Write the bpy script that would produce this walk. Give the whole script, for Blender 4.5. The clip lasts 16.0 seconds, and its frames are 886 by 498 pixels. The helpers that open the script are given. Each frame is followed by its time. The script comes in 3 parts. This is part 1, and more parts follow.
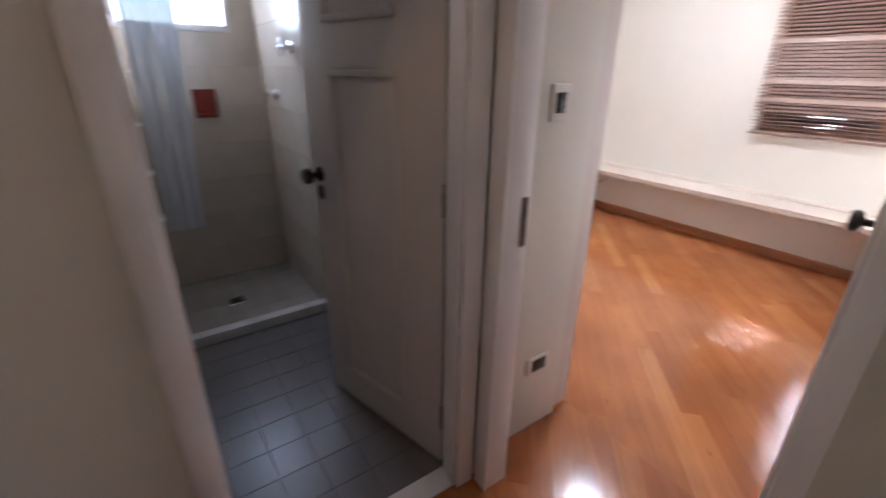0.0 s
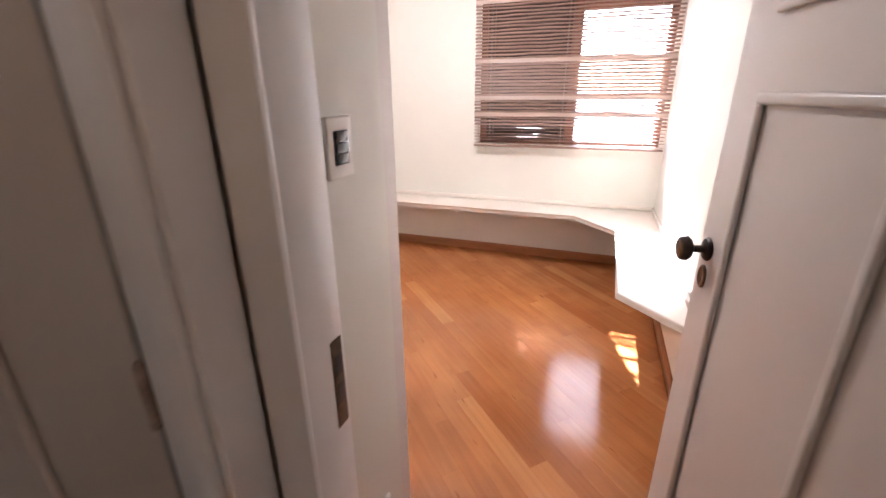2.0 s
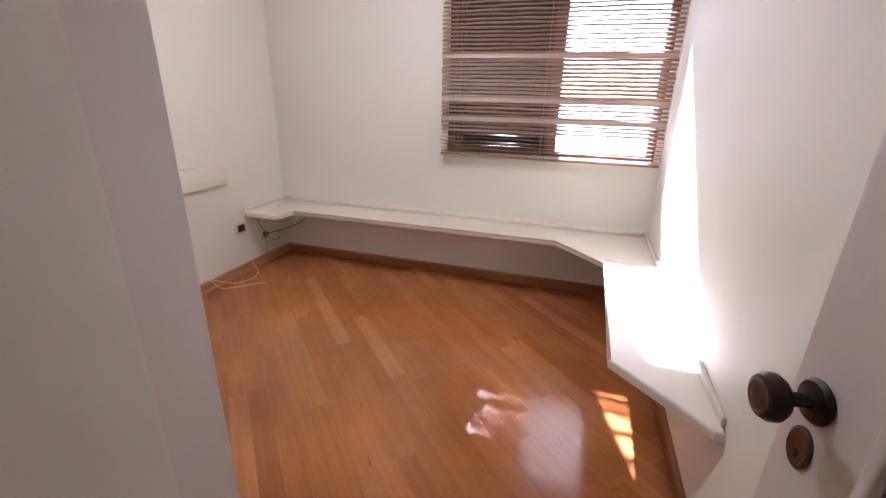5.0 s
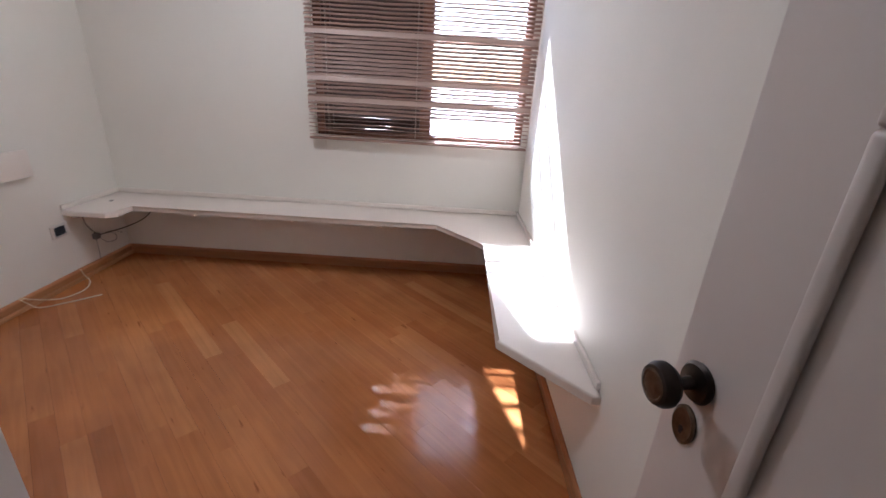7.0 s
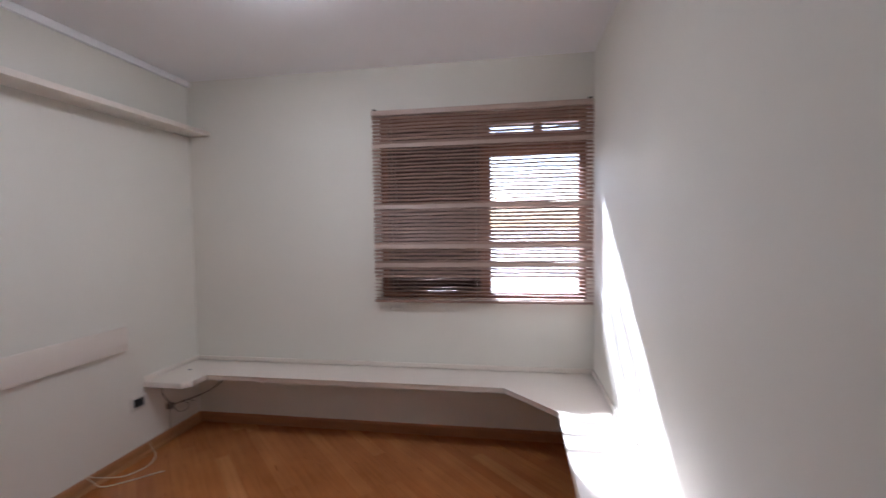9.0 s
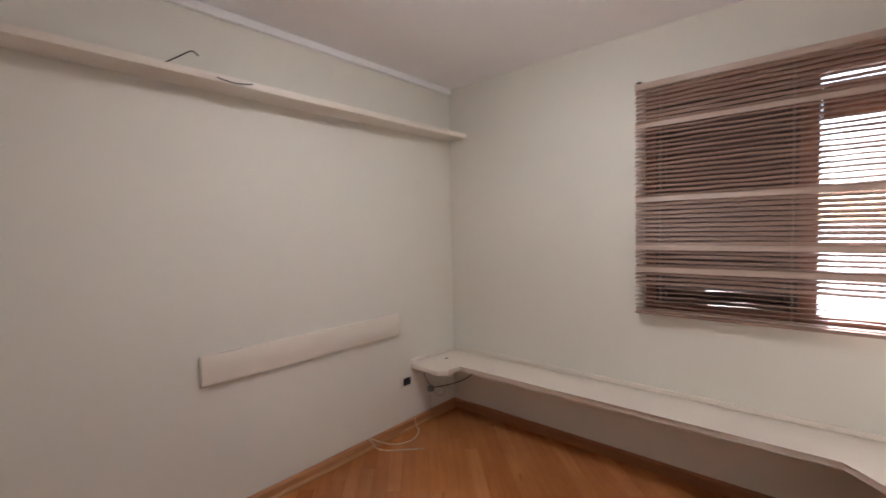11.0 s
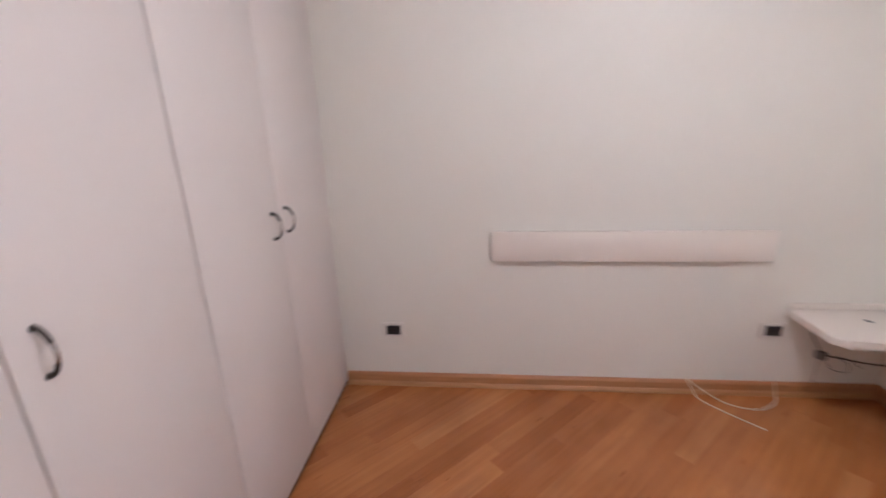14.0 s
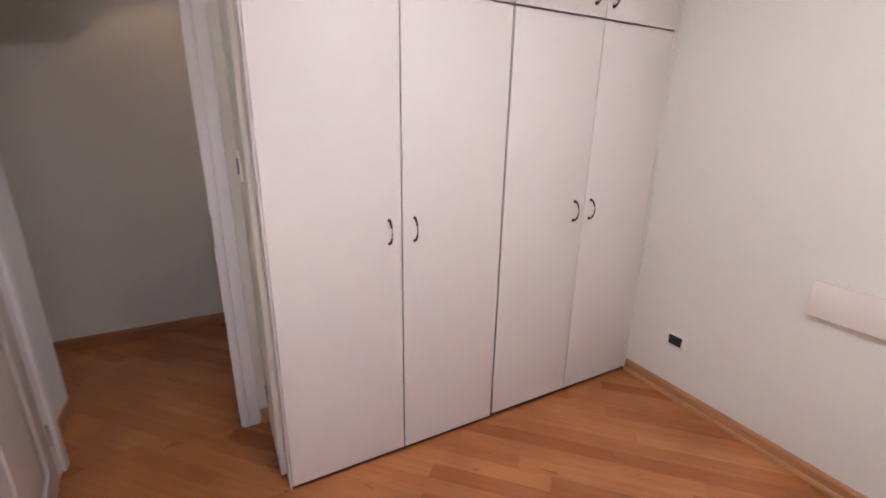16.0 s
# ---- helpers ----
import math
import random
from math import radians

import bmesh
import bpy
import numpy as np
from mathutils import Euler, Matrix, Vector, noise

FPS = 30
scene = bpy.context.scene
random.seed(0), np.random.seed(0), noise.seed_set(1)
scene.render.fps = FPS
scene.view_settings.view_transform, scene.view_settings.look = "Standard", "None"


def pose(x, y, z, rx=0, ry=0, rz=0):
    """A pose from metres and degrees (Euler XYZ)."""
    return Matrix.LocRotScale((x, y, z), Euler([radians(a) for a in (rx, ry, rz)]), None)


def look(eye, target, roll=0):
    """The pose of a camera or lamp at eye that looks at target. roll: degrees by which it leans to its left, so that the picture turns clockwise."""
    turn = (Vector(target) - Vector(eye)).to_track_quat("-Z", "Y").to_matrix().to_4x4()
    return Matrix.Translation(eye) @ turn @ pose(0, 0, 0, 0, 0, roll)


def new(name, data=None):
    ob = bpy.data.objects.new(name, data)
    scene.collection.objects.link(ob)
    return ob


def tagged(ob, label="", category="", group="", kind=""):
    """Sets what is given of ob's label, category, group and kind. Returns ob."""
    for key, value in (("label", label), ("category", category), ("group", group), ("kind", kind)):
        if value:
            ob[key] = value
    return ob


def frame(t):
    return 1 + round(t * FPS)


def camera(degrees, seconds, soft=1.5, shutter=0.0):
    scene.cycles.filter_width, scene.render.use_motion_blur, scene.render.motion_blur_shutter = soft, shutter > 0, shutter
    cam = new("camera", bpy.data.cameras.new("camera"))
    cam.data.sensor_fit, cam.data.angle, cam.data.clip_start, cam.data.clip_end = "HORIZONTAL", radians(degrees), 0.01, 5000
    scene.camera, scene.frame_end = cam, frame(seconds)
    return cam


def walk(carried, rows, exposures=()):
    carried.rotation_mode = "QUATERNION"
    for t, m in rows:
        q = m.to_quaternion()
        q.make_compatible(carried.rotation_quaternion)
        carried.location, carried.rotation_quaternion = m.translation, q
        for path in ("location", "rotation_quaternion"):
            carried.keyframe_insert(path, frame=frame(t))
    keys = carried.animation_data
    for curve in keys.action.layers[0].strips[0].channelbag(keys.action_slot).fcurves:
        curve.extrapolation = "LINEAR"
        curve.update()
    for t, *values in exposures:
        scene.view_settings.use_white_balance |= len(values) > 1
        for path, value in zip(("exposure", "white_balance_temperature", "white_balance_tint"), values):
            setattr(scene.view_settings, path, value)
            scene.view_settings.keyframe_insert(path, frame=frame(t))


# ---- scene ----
cam = camera(91.9, 16.0, shutter=0.6)
PATH = [
    (0, (0.028, -1.303, 1.337), (-1.487, -0.245, 0.571), 0.7),
    (0.5, (-0.09, -1.262, 1.315), (-1.262, 0.187, 0.589), 1.1),
    (1, (-0.215, -1.164, 1.328), (-1.157, 0.453, 0.621), 0.9),
    (1.5, (-0.324, -1.05, 1.32), (-1.12, 0.646, 0.621), 0.8),
    (2, (-0.436, -0.92, 1.345), (-1.078, 0.844, 0.656), -0.5),
    (2.5, (-0.451, -0.766, 1.341), (-1.069, 1.01, 0.66), -0.9),
    (3, (-0.454, -0.599, 1.344), (-1.077, 1.18, 0.677), 0.7),
    (3.5, (-0.479, -0.495, 1.343), (-1.099, 1.288, 0.683), 1.0),
    (6, (-0.469, -0.312, 1.315), (-0.831, 1.526, 0.613), 2.5),
    (6.5, (-0.473, -0.29, 1.315), (-0.61, 1.573, 0.603), 3.6),
    (7, (-0.509, -0.281, 1.335), (-0.513, 1.578, 0.597), 3.5),
    (7.5, (-0.529, -0.277, 1.354), (-0.468, 1.634, 0.769), 1.5),
    (8, (-0.535, -0.3, 1.386), (-0.515, 1.676, 1.078), 1.2),
    (8.5, (-0.536, -0.284, 1.414), (-0.559, 1.708, 1.233), -0.3),
    (9, (-0.521, -0.199, 1.411), (-0.834, 1.775, 1.317), -0.8),
    (9.5, (-0.512, -0.074, 1.425), (-1.148, 1.823, 1.395), -1.7),
    (10, (-0.589, -0.028, 1.428), (-1.475, 1.764, 1.441), -2.3),
    (12.5, (-0.709, 0.312, 1.39), (-2.361, 1.361, 0.976), 0.7),
    (13, (-0.813, 0.449, 1.364), (-2.497, 1.402, 0.861), 0.7),
    (13.5, (-0.87, 0.571, 1.373), (-2.705, 1.132, 0.81), -1.9),
    (14, (-0.872, 0.735, 1.379), (-2.771, 0.547, 0.781), -1.8),
    (14.5, (-0.822, 0.896, 1.379), (-2.607, 0.235, 0.765), -2.5),
    (15, (-0.75, 1.071, 1.411), (-2.311, -0.017, 0.793), -0.8),
    (15.5, (-0.778, 1.298, 1.419), (-1.912, -0.231, 0.802), -1.0),
    (16, (-0.767, 1.472, 1.441), (-1.677, -0.208, 0.851), 1.0),
]
EXPOSURES = [(0, 4.51, 5550, 17), (0.5, 4.62, 5940, 19), (1, 4.69, 6040, 20), (2, 4.58, 5990, 19), (3.5, 4.42, 6090, 20), (6, 3.36, 5550, 17), (7.5, 3.28, 5490, 16), (8.5, 3.07, 5490, 16), (9, 2.96, 5440, 15),
             (9.5, 2.76, 5580, 15), (10, 2.82, 6140, 12), (12.5, 3.85, 5690, 19), (13, 3.95, 5540, 19), (13.5, 3.92, 5540, 19), (14.5, 3.7, 5740, 20), (15, 3.73, 5740, 20), (16, 4.03, 5690, 18)]
walk(cam, [(t, look(eye, target, roll)) for t, eye, target, roll in PATH], EXPOSURES)

# ---- world, sun, lamps ----
SUN_WAY = Vector((0.305, -1.0, -0.87)).normalized()      # the way the sunlight travels
world = bpy.data.worlds.new("sky")
scene.world = world
world.use_nodes = True
wn = world.node_tree.nodes
sky = wn.new("ShaderNodeTexSky")
sky.sky_type = "NISHITA"
sky.sun_disc = False
sky.sun_elevation = math.asin(-SUN_WAY.z)
sky.sun_rotation = math.atan2(-SUN_WAY.x, -SUN_WAY.y)
world.node_tree.links.new(sky.outputs["Color"], wn["Background"].inputs["Color"])
wn["Background"].inputs["Strength"].default_value = 0.06


def lamp(name, kind, power, color, m):
    data = bpy.data.lights.new(name, kind)
    data.energy, data.color = power, color
    ob = new(name, data)
    ob.matrix_world = m
    return ob


sun = lamp("sun", "SUN", 5.0, (1.0, 0.985, 0.97), look(-SUN_WAY * 20, (0, 0, 0)))
sun.data.angle = radians(1.0)
day = lamp("window_daylight", "AREA", 3, (1.0, 0.975, 0.94), look((0.05, 3.9, 2.0), (-0.38, 2.6, 1.5)))
day.data.shape, day.data.size, day.data.size_y = "RECTANGLE", 2.0, 2.2
bath_day = lamp("bath_window_daylight", "AREA", 0.42, (0.86, 0.93, 1.0), look((-3.14, -1.02, 1.86), (-1.5, -1.02, 1.2)))
bath_day.data.shape, bath_day.data.size, bath_day.data.size_y = "RECTANGLE", 0.54, 0.5
dome_lamp = lamp("dome_glow", "AREA", 0.42, (1.0, 0.97, 0.94), look((-1.50, 1.395, 2.395), (-1.50, 1.395, 0)))
dome_lamp.data.shape, dome_lamp.data.size = "DISK", 0.22
hall_lamp = lamp("hall_spot_bulb", "SPOT", 0.33, (1.0, 0.63, 0.35), look((-0.58, -1.37, 2.47), (-0.58, -1.37, 0)))
hall_lamp.data.spot_size, hall_lamp.data.spot_blend, hall_lamp.data.shadow_soft_size = radians(82), 0.2, 0.02


# ---- materials ----
def material(name, color, rough=0.5, metal=0.0, vary=0.06, scale=6.0, bump=0.02, fine=120.0, coat=0.0, tint=None, stretch=(1, 1, 1), random_amount=0.0, bump_dist=0.002):
    """A surface with broad variation, fine relief and an optional difference from piece to piece."""
    mat = bpy.data.materials.new(name)
    mat.use_nodes = True
    nt = mat.node_tree
    n, ln = nt.nodes, nt.links.new
    b = n["Principled BSDF"]
    tc = n.new("ShaderNodeTexCoord")
    mp = n.new("ShaderNodeMapping")
    mp.inputs["Scale"].default_value = stretch
    ln(tc.outputs["Object"], mp.inputs["Vector"])
    broad = n.new("ShaderNodeTexNoise")
    broad.inputs["Scale"].default_value, broad.inputs["Detail"].default_value = scale, 5
    ln(mp.outputs["Vector"], broad.inputs["Vector"])
    ramp = n.new("ShaderNodeValToRGB")
    e = ramp.color_ramp.elements
    other = tint or tuple(c * (1 - 2.5 * vary) for c in color)
    e[0].position, e[1].position = 0.32, 0.68
    e[0].color, e[1].color = (*other, 1), (*color, 1)
    ln(broad.outputs["Fac"], ramp.inputs["Fac"])
    last = ramp.outputs["Color"]
    if random_amount:
        info = n.new("ShaderNodeObjectInfo")
        hsv = n.new("ShaderNodeHueSaturation")
        rng = n.new("ShaderNodeMapRange")
        rng.inputs["To Min"].default_value, rng.inputs["To Max"].default_value = 1 - random_amount, 1 + random_amount
        ln(info.outputs["Random"], rng.inputs["Value"])
        ln(rng.outputs["Result"], hsv.inputs["Value"])
        ln(last, hsv.inputs["Color"])
        last = hsv.outputs["Color"]
    ln(last, b.inputs["Base Color"])
    grain = n.new("ShaderNodeTexNoise")
    grain.inputs["Scale"].default_value, grain.inputs["Detail"].default_value = fine, 4
    ln(mp.outputs["Vector"], grain.inputs["Vector"])
    if bump:
        bp = n.new("ShaderNodeBump")
        bp.inputs["Strength"].default_value, bp.inputs["Distance"].default_value = bump, bump_dist
        ln(grain.outputs["Fac"], bp.inputs["Height"])
        ln(bp.outputs["Normal"], b.inputs["Normal"])
    rr = n.new("ShaderNodeMapRange")
    rr.inputs["To Min"].default_value, rr.inputs["To Max"].default_value = max(0.02, rough - 0.05), min(1, rough + 0.05)
    ln(grain.outputs["Fac"], rr.inputs["Value"])
    ln(rr.outputs["Result"], b.inputs["Roughness"])
    b.inputs["Metallic"].default_value = metal
    b.inputs["Coat Weight"].default_value = coat
    b.inputs["Coat Roughness"].default_value = 0.12
    return mat


def plank_material():
    """Varnished diagonal strip floor: each plank its own tone, grain along its length."""
    mat = bpy.data.materials.new("floor_wood")
    mat.use_nodes = True
    nt = mat.node_tree
    n, ln = nt.nodes, nt.links.new
    b = n["Principled BSDF"]
    info = n.new("ShaderNodeObjectInfo")
    tc = n.new("ShaderNodeTexCoord")
    off = n.new("ShaderNodeVectorMath")
    off.operation = "SCALE"
    off.inputs[0].default_value = (7.3, 3.1, 0)
    ln(info.outputs["Random"], off.inputs["Scale"])
    add = n.new("ShaderNodeVectorMath")
    ln(tc.outputs["Object"], add.inputs[0])
    ln(off.outputs["Vector"], add.inputs[1])
    mp = n.new("ShaderNodeMapping")
    mp.inputs["Scale"].default_value = (1.0, 18, 8)
    ln(add.outputs["Vector"], mp.inputs["Vector"])
    g = n.new("ShaderNodeTexNoise")
    g.inputs["Scale"].default_value, g.inputs["Detail"].default_value, g.inputs["Distortion"].default_value = 2.2, 7, 0.6
    ln(mp.outputs["Vector"], g.inputs["Vector"])
    tone = n.new("ShaderNodeValToRGB")
    els = tone.color_ramp.elements
    els[0].position, els[0].color = 0.0, (0.295, 0.100, 0.031, 1)
    els[1].position, els[1].color = 1.0, (0.445, 0.192, 0.070, 1)
    for at, col in ((0.12, (0.345, 0.126, 0.040, 1)), (0.75, (0.385, 0.150, 0.049, 1)), (0.92, (0.408, 0.164, 0.056, 1))):
        els.new(at).color = col
    ln(info.outputs["Random"], tone.inputs["Fac"])
    dark = n.new("ShaderNodeValToRGB")
    d = dark.color_ramp.elements
    d[0].position, d[0].color = 0.30, (0.91, 0.885, 0.865, 1)
    d[1].position, d[1].color = 0.62, (1.08, 1.06, 1.04, 1)
    ln(g.outputs["Fac"], dark.inputs["Fac"])
    mul = n.new("ShaderNodeMixRGB")
    mul.blend_type, mul.inputs[0].default_value = "MULTIPLY", 1
    ln(tone.outputs["Color"], mul.inputs[1])
    ln(dark.outputs["Color"], mul.inputs[2])
    geo = n.new("ShaderNodeNewGeometry")
    patch = n.new("ShaderNodeTexNoise")
    patch.inputs["Scale"].default_value, patch.inputs["Detail"].default_value = 2.1, 3
    ln(geo.outputs["Position"], patch.inputs["Vector"])
    worn = n.new("ShaderNodeValToRGB")
    w = worn.color_ramp.elements
    w[0].position, w[0].color = 0.33, (0.90, 0.86, 0.84, 1)
    w[1].position, w[1].color = 0.66, (1.19, 1.21, 1.21, 1)
    ln(patch.outputs["Fac"], worn.inputs["Fac"])
    mul2 = n.new("ShaderNodeMixRGB")
    mul2.blend_type, mul2.inputs[0].default_value = "MULTIPLY", 1
    ln(mul.outputs["Color"], mul2.inputs[1])
    ln(worn.outputs["Color"], mul2.inputs[2])
    mp3 = n.new("ShaderNodeMapping")
    mp3.inputs["Scale"].default_value = (4.0, 22, 4)
    ln(add.outputs["Vector"], mp3.inputs["Vector"])
    fleck = n.new("ShaderNodeTexNoise")
    fleck.inputs["Scale"].default_value, fleck.inputs["Detail"].default_value = 1.6, 2
    ln(mp3.outputs["Vector"], fleck.inputs["Vector"])
    marks = n.new("ShaderNodeValToRGB")
    f = marks.color_ramp.elements
    f[0].position, f[0].color = 0.69, (1, 1, 1, 1)
    f[1].position, f[1].color = 0.76, (0.62, 0.55, 0.50, 1)
    ln(fleck.outputs["Fac"], marks.inputs["Fac"])
    mul3 = n.new("ShaderNodeMixRGB")
    mul3.blend_type, mul3.inputs[0].default_value = "MULTIPLY", 1
    ln(mul2.outputs["Color"], mul3.inputs[1])
    ln(marks.outputs["Color"], mul3.inputs[2])
    ln(mul3.outputs["Color"], b.inputs["Base Color"])
    broad = n.new("ShaderNodeTexNoise")
    broad.inputs["Scale"].default_value = 3.5
    ln(tc.outputs["Object"], broad.inputs["Vector"])
    rr = n.new("ShaderNodeMapRange")
    rr.inputs["To Min"].default_value, rr.inputs["To Max"].default_value = 0.10, 0.21
    ln(broad.outputs["Fac"], rr.inputs["Value"])
    ln(rr.outputs["Result"], b.inputs["Roughness"])
    b.inputs["Specular IOR Level"].default_value = 0.45
    bp = n.new("ShaderNodeBump")
    bp.inputs["Strength"].default_value, bp.inputs["Distance"].default_value = 0.03, 0.002
    ln(g.outputs["Fac"], bp.inputs["Height"])
    wave = n.new("ShaderNodeTexNoise")
    wave.inputs["Scale"].default_value, wave.inputs["Detail"].default_value = 2.0, 3
    mp2 = n.new("ShaderNodeMapping")
    mp2.inputs["Scale"].default_value = (1.2, 9, 1)
    ln(add.outputs["Vector"], mp2.inputs["Vector"])
    ln(mp2.outputs["Vector"], wave.inputs["Vector"])
    bp2 = n.new("ShaderNodeBump")
    bp2.inputs["Strength"].default_value, bp2.inputs["Distance"].default_value = 0.12, 0.006
    ln(wave.outputs["Fac"], bp2.inputs["Height"])
    ln(bp.outputs["Normal"], bp2.inputs["Normal"])
    ln(bp2.outputs["Normal"], b.inputs["Normal"])
    return mat


def glass_material(name, rough=0.02, color=(1, 1, 1)):
    mat = bpy.data.materials.new(name)
    mat.use_nodes = True
    b = mat.node_tree.nodes["Principled BSDF"]
    b.inputs["Transmission Weight"].default_value = 1
    b.inputs["Roughness"].default_value = rough
    b.inputs["Base Color"].default_value = (*color, 1)
    b.inputs["IOR"].default_value = 1.45
    return mat


def glow_material(name, color, strength):
    mat = bpy.data.materials.new(name)
    mat.use_nodes = True
    b = mat.node_tree.nodes["Principled BSDF"]
    b.inputs["Base Color"].default_value = (*color, 1)
    b.inputs["Emission Color"].default_value = (*color, 1)
    b.inputs["Emission Strength"].default_value = strength
    return mat


M_WALL = material("wall_paint", (0.745, 0.716, 0.642), 0.6, vary=0.018, scale=1.5, bump=0.10, fine=90)
M_CEIL = material("ceiling_paint", (0.88, 0.87, 0.88), 0.8, vary=0.01, scale=2, bump=0.05)
M_LAMINATE = material("closet_laminate", (0.705, 0.645, 0.60), 0.55, vary=0.010, scale=2.2, bump=0.03, fine=200)
M_GLOSS = material("white_lacquer", (0.785, 0.712, 0.635), 0.30, vary=0.012, scale=3, bump=0.02, fine=60)
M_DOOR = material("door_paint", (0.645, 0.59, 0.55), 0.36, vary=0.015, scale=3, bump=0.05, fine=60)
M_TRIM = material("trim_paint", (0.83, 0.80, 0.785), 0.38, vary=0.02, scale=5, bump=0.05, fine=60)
M_FLOOR = plank_material()
M_SUB = material("floor_joint", (0.24, 0.09, 0.03), 0.7, vary=0.05)
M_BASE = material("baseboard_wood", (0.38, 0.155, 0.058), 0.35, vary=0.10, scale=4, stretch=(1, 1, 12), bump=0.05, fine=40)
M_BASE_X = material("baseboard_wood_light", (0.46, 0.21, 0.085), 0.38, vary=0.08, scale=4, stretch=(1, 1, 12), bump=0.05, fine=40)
M_SHOE = material("shoe_wood", (0.47, 0.225, 0.092), 0.32, vary=0.08, scale=4, stretch=(1, 1, 12), bump=0.05, fine=40)
M_BRONZE = material("aged_bronze", (0.055, 0.045, 0.038), 0.38, metal=0.85, vary=0.15, scale=60, bump=0.1, fine=250)
M_BRONZE_WORN = material("worn_bronze", (0.16, 0.12, 0.085), 0.35, metal=0.9, vary=0.15, scale=90, bump=0.1, fine=250)
M_HINGE = material("painted_hinge", (0.50, 0.40, 0.35), 0.4, vary=0.15, scale=60, bump=0.1, fine=200)
M_BLACK = material("black_plastic", (0.018, 0.019, 0.024), 0.30, vary=0.1, bump=0.0)
M_SLATE = material("grey_switch_key", (0.018, 0.019, 0.025), 0.2, vary=0.05, bump=0.0)
M_CREAM = material("cream_plastic", (0.73, 0.695, 0.63), 0.32, vary=0.02, bump=0.0)
M_CHROME = material("chrome", (0.82, 0.82, 0.84), 0.10, metal=1.0, vary=0.01, bump=0.0)
M_NICKEL = material("dark_nickel", (0.48, 0.46, 0.44), 0.22, metal=1.0, vary=0.03, bump=0.0)
M_BLIND = material("blind_wood", (0.33, 0.215, 0.165), 0.45, vary=0.10, scale=5, stretch=(1, 14, 14), bump=0.05, fine=50, random_amount=0.12)
M_BLIND_PALE = material("blind_wood_pale", (0.50, 0.375, 0.31), 0.42, vary=0.06, scale=5, stretch=(1, 14, 14), bump=0.05, fine=50)
M_CORD = material("blind_cord", (0.50, 0.42, 0.36), 0.8, vary=0.05)
M_FRAME = material("window_wood", (0.24, 0.115, 0.075), 0.42, vary=0.12, scale=5, stretch=(10, 10, 1), bump=0.05, fine=50)
M_SHUTTER = material("shutter_wood", (0.085, 0.055, 0.045), 0.5, vary=0.10, scale=6, stretch=(1, 10, 10), bump=0.05, fine=50)
M_CABLE = material("black_cable", (0.025, 0.024, 0.025), 0.5, vary=0.05, bump=0.0)
M_GREYBOX = material("grey_plastic", (0.16, 0.15, 0.15), 0.45, vary=0.15, scale=40, bump=0.0)
M_CABLE_PALE = material("pale_cable", (0.72, 0.60, 0.42), 0.5, vary=0.05, bump=0.0)
M_TILE = material("bath_floor_tile", (0.165, 0.148, 0.136), 0.30, vary=0.04, scale=5, bump=0.03, random_amount=0.05)
M_SHOWER = material("shower_floor_tile", (0.34, 0.30, 0.255), 0.3, vary=0.05, scale=5, bump=0.03, random_amount=0.05)
M_GROUT = material("grout", (0.135, 0.122, 0.112), 0.9, vary=0.08)
M_BATHWALL = material("bath_wall_tile", (0.56, 0.49, 0.40), 0.22, vary=0.05, scale=3, bump=0.04, random_amount=0.03)
M_PALEGROUT = material("pale_grout", (0.50, 0.435, 0.355), 0.85, vary=0.06)
M_SILL = material("marble_sill", (0.70, 0.67, 0.64), 0.25, vary=0.06, scale=9, bump=0.02)
M_RED = material("red_ceramic", (0.20, 0.035, 0.022), 0.25, vary=0.08, scale=12, bump=0.02)
M_FROST = glass_material("frosted_glass", 0.35, (0.9, 0.95, 1.0))
M_CLOTH = material("curtain_cloth", (0.80, 0.83, 0.86), 0.7, vary=0.03, bump=0.05)
M_CLOTH.node_tree.nodes["Principled BSDF"].inputs["Alpha"].default_value = 0.72
M_OPAL = glow_material("opal_glass_lit", (1.0, 0.95, 0.88), 6.5)
M_SPOT = glow_material("lit_spot_lens", (1.0, 0.85, 0.65), 1.5)
M_OUT = material("pale_ground", (0.55, 0.53, 0.50), 0.9, vary=0.1, scale=0.2)


# ---- mesh helpers ----
def box(bm, lo, hi, bevel=0.0, m=None, segments=2):
    """Adds a box between two corners, with rounded edges if wanted."""
    vs = [bm.verts.new((x, y, z)) for x in (lo[0], hi[0]) for y in (lo[1], hi[1]) for z in (lo[2], hi[2])]
    faces = [bm.faces.new([vs[i] for i in f]) for f in ((0, 1, 3, 2), (4, 6, 7, 5), (0, 4, 5, 1), (2, 3, 7, 6), (0, 2, 6, 4), (1, 5, 7, 3))]
    if bevel:
        edges = list({e for f in faces for e in f.edges})
        r = bmesh.ops.bevel(bm, geom=edges, offset=bevel, segments=segments, affect="EDGES", profile=0.5)
        vs = list({v for f in r["faces"] for v in f.verts} | {v for v in vs if v.is_valid})
    if m is not None:
        bmesh.ops.transform(bm, matrix=m, verts=[v for v in vs if v.is_valid])
    return bm


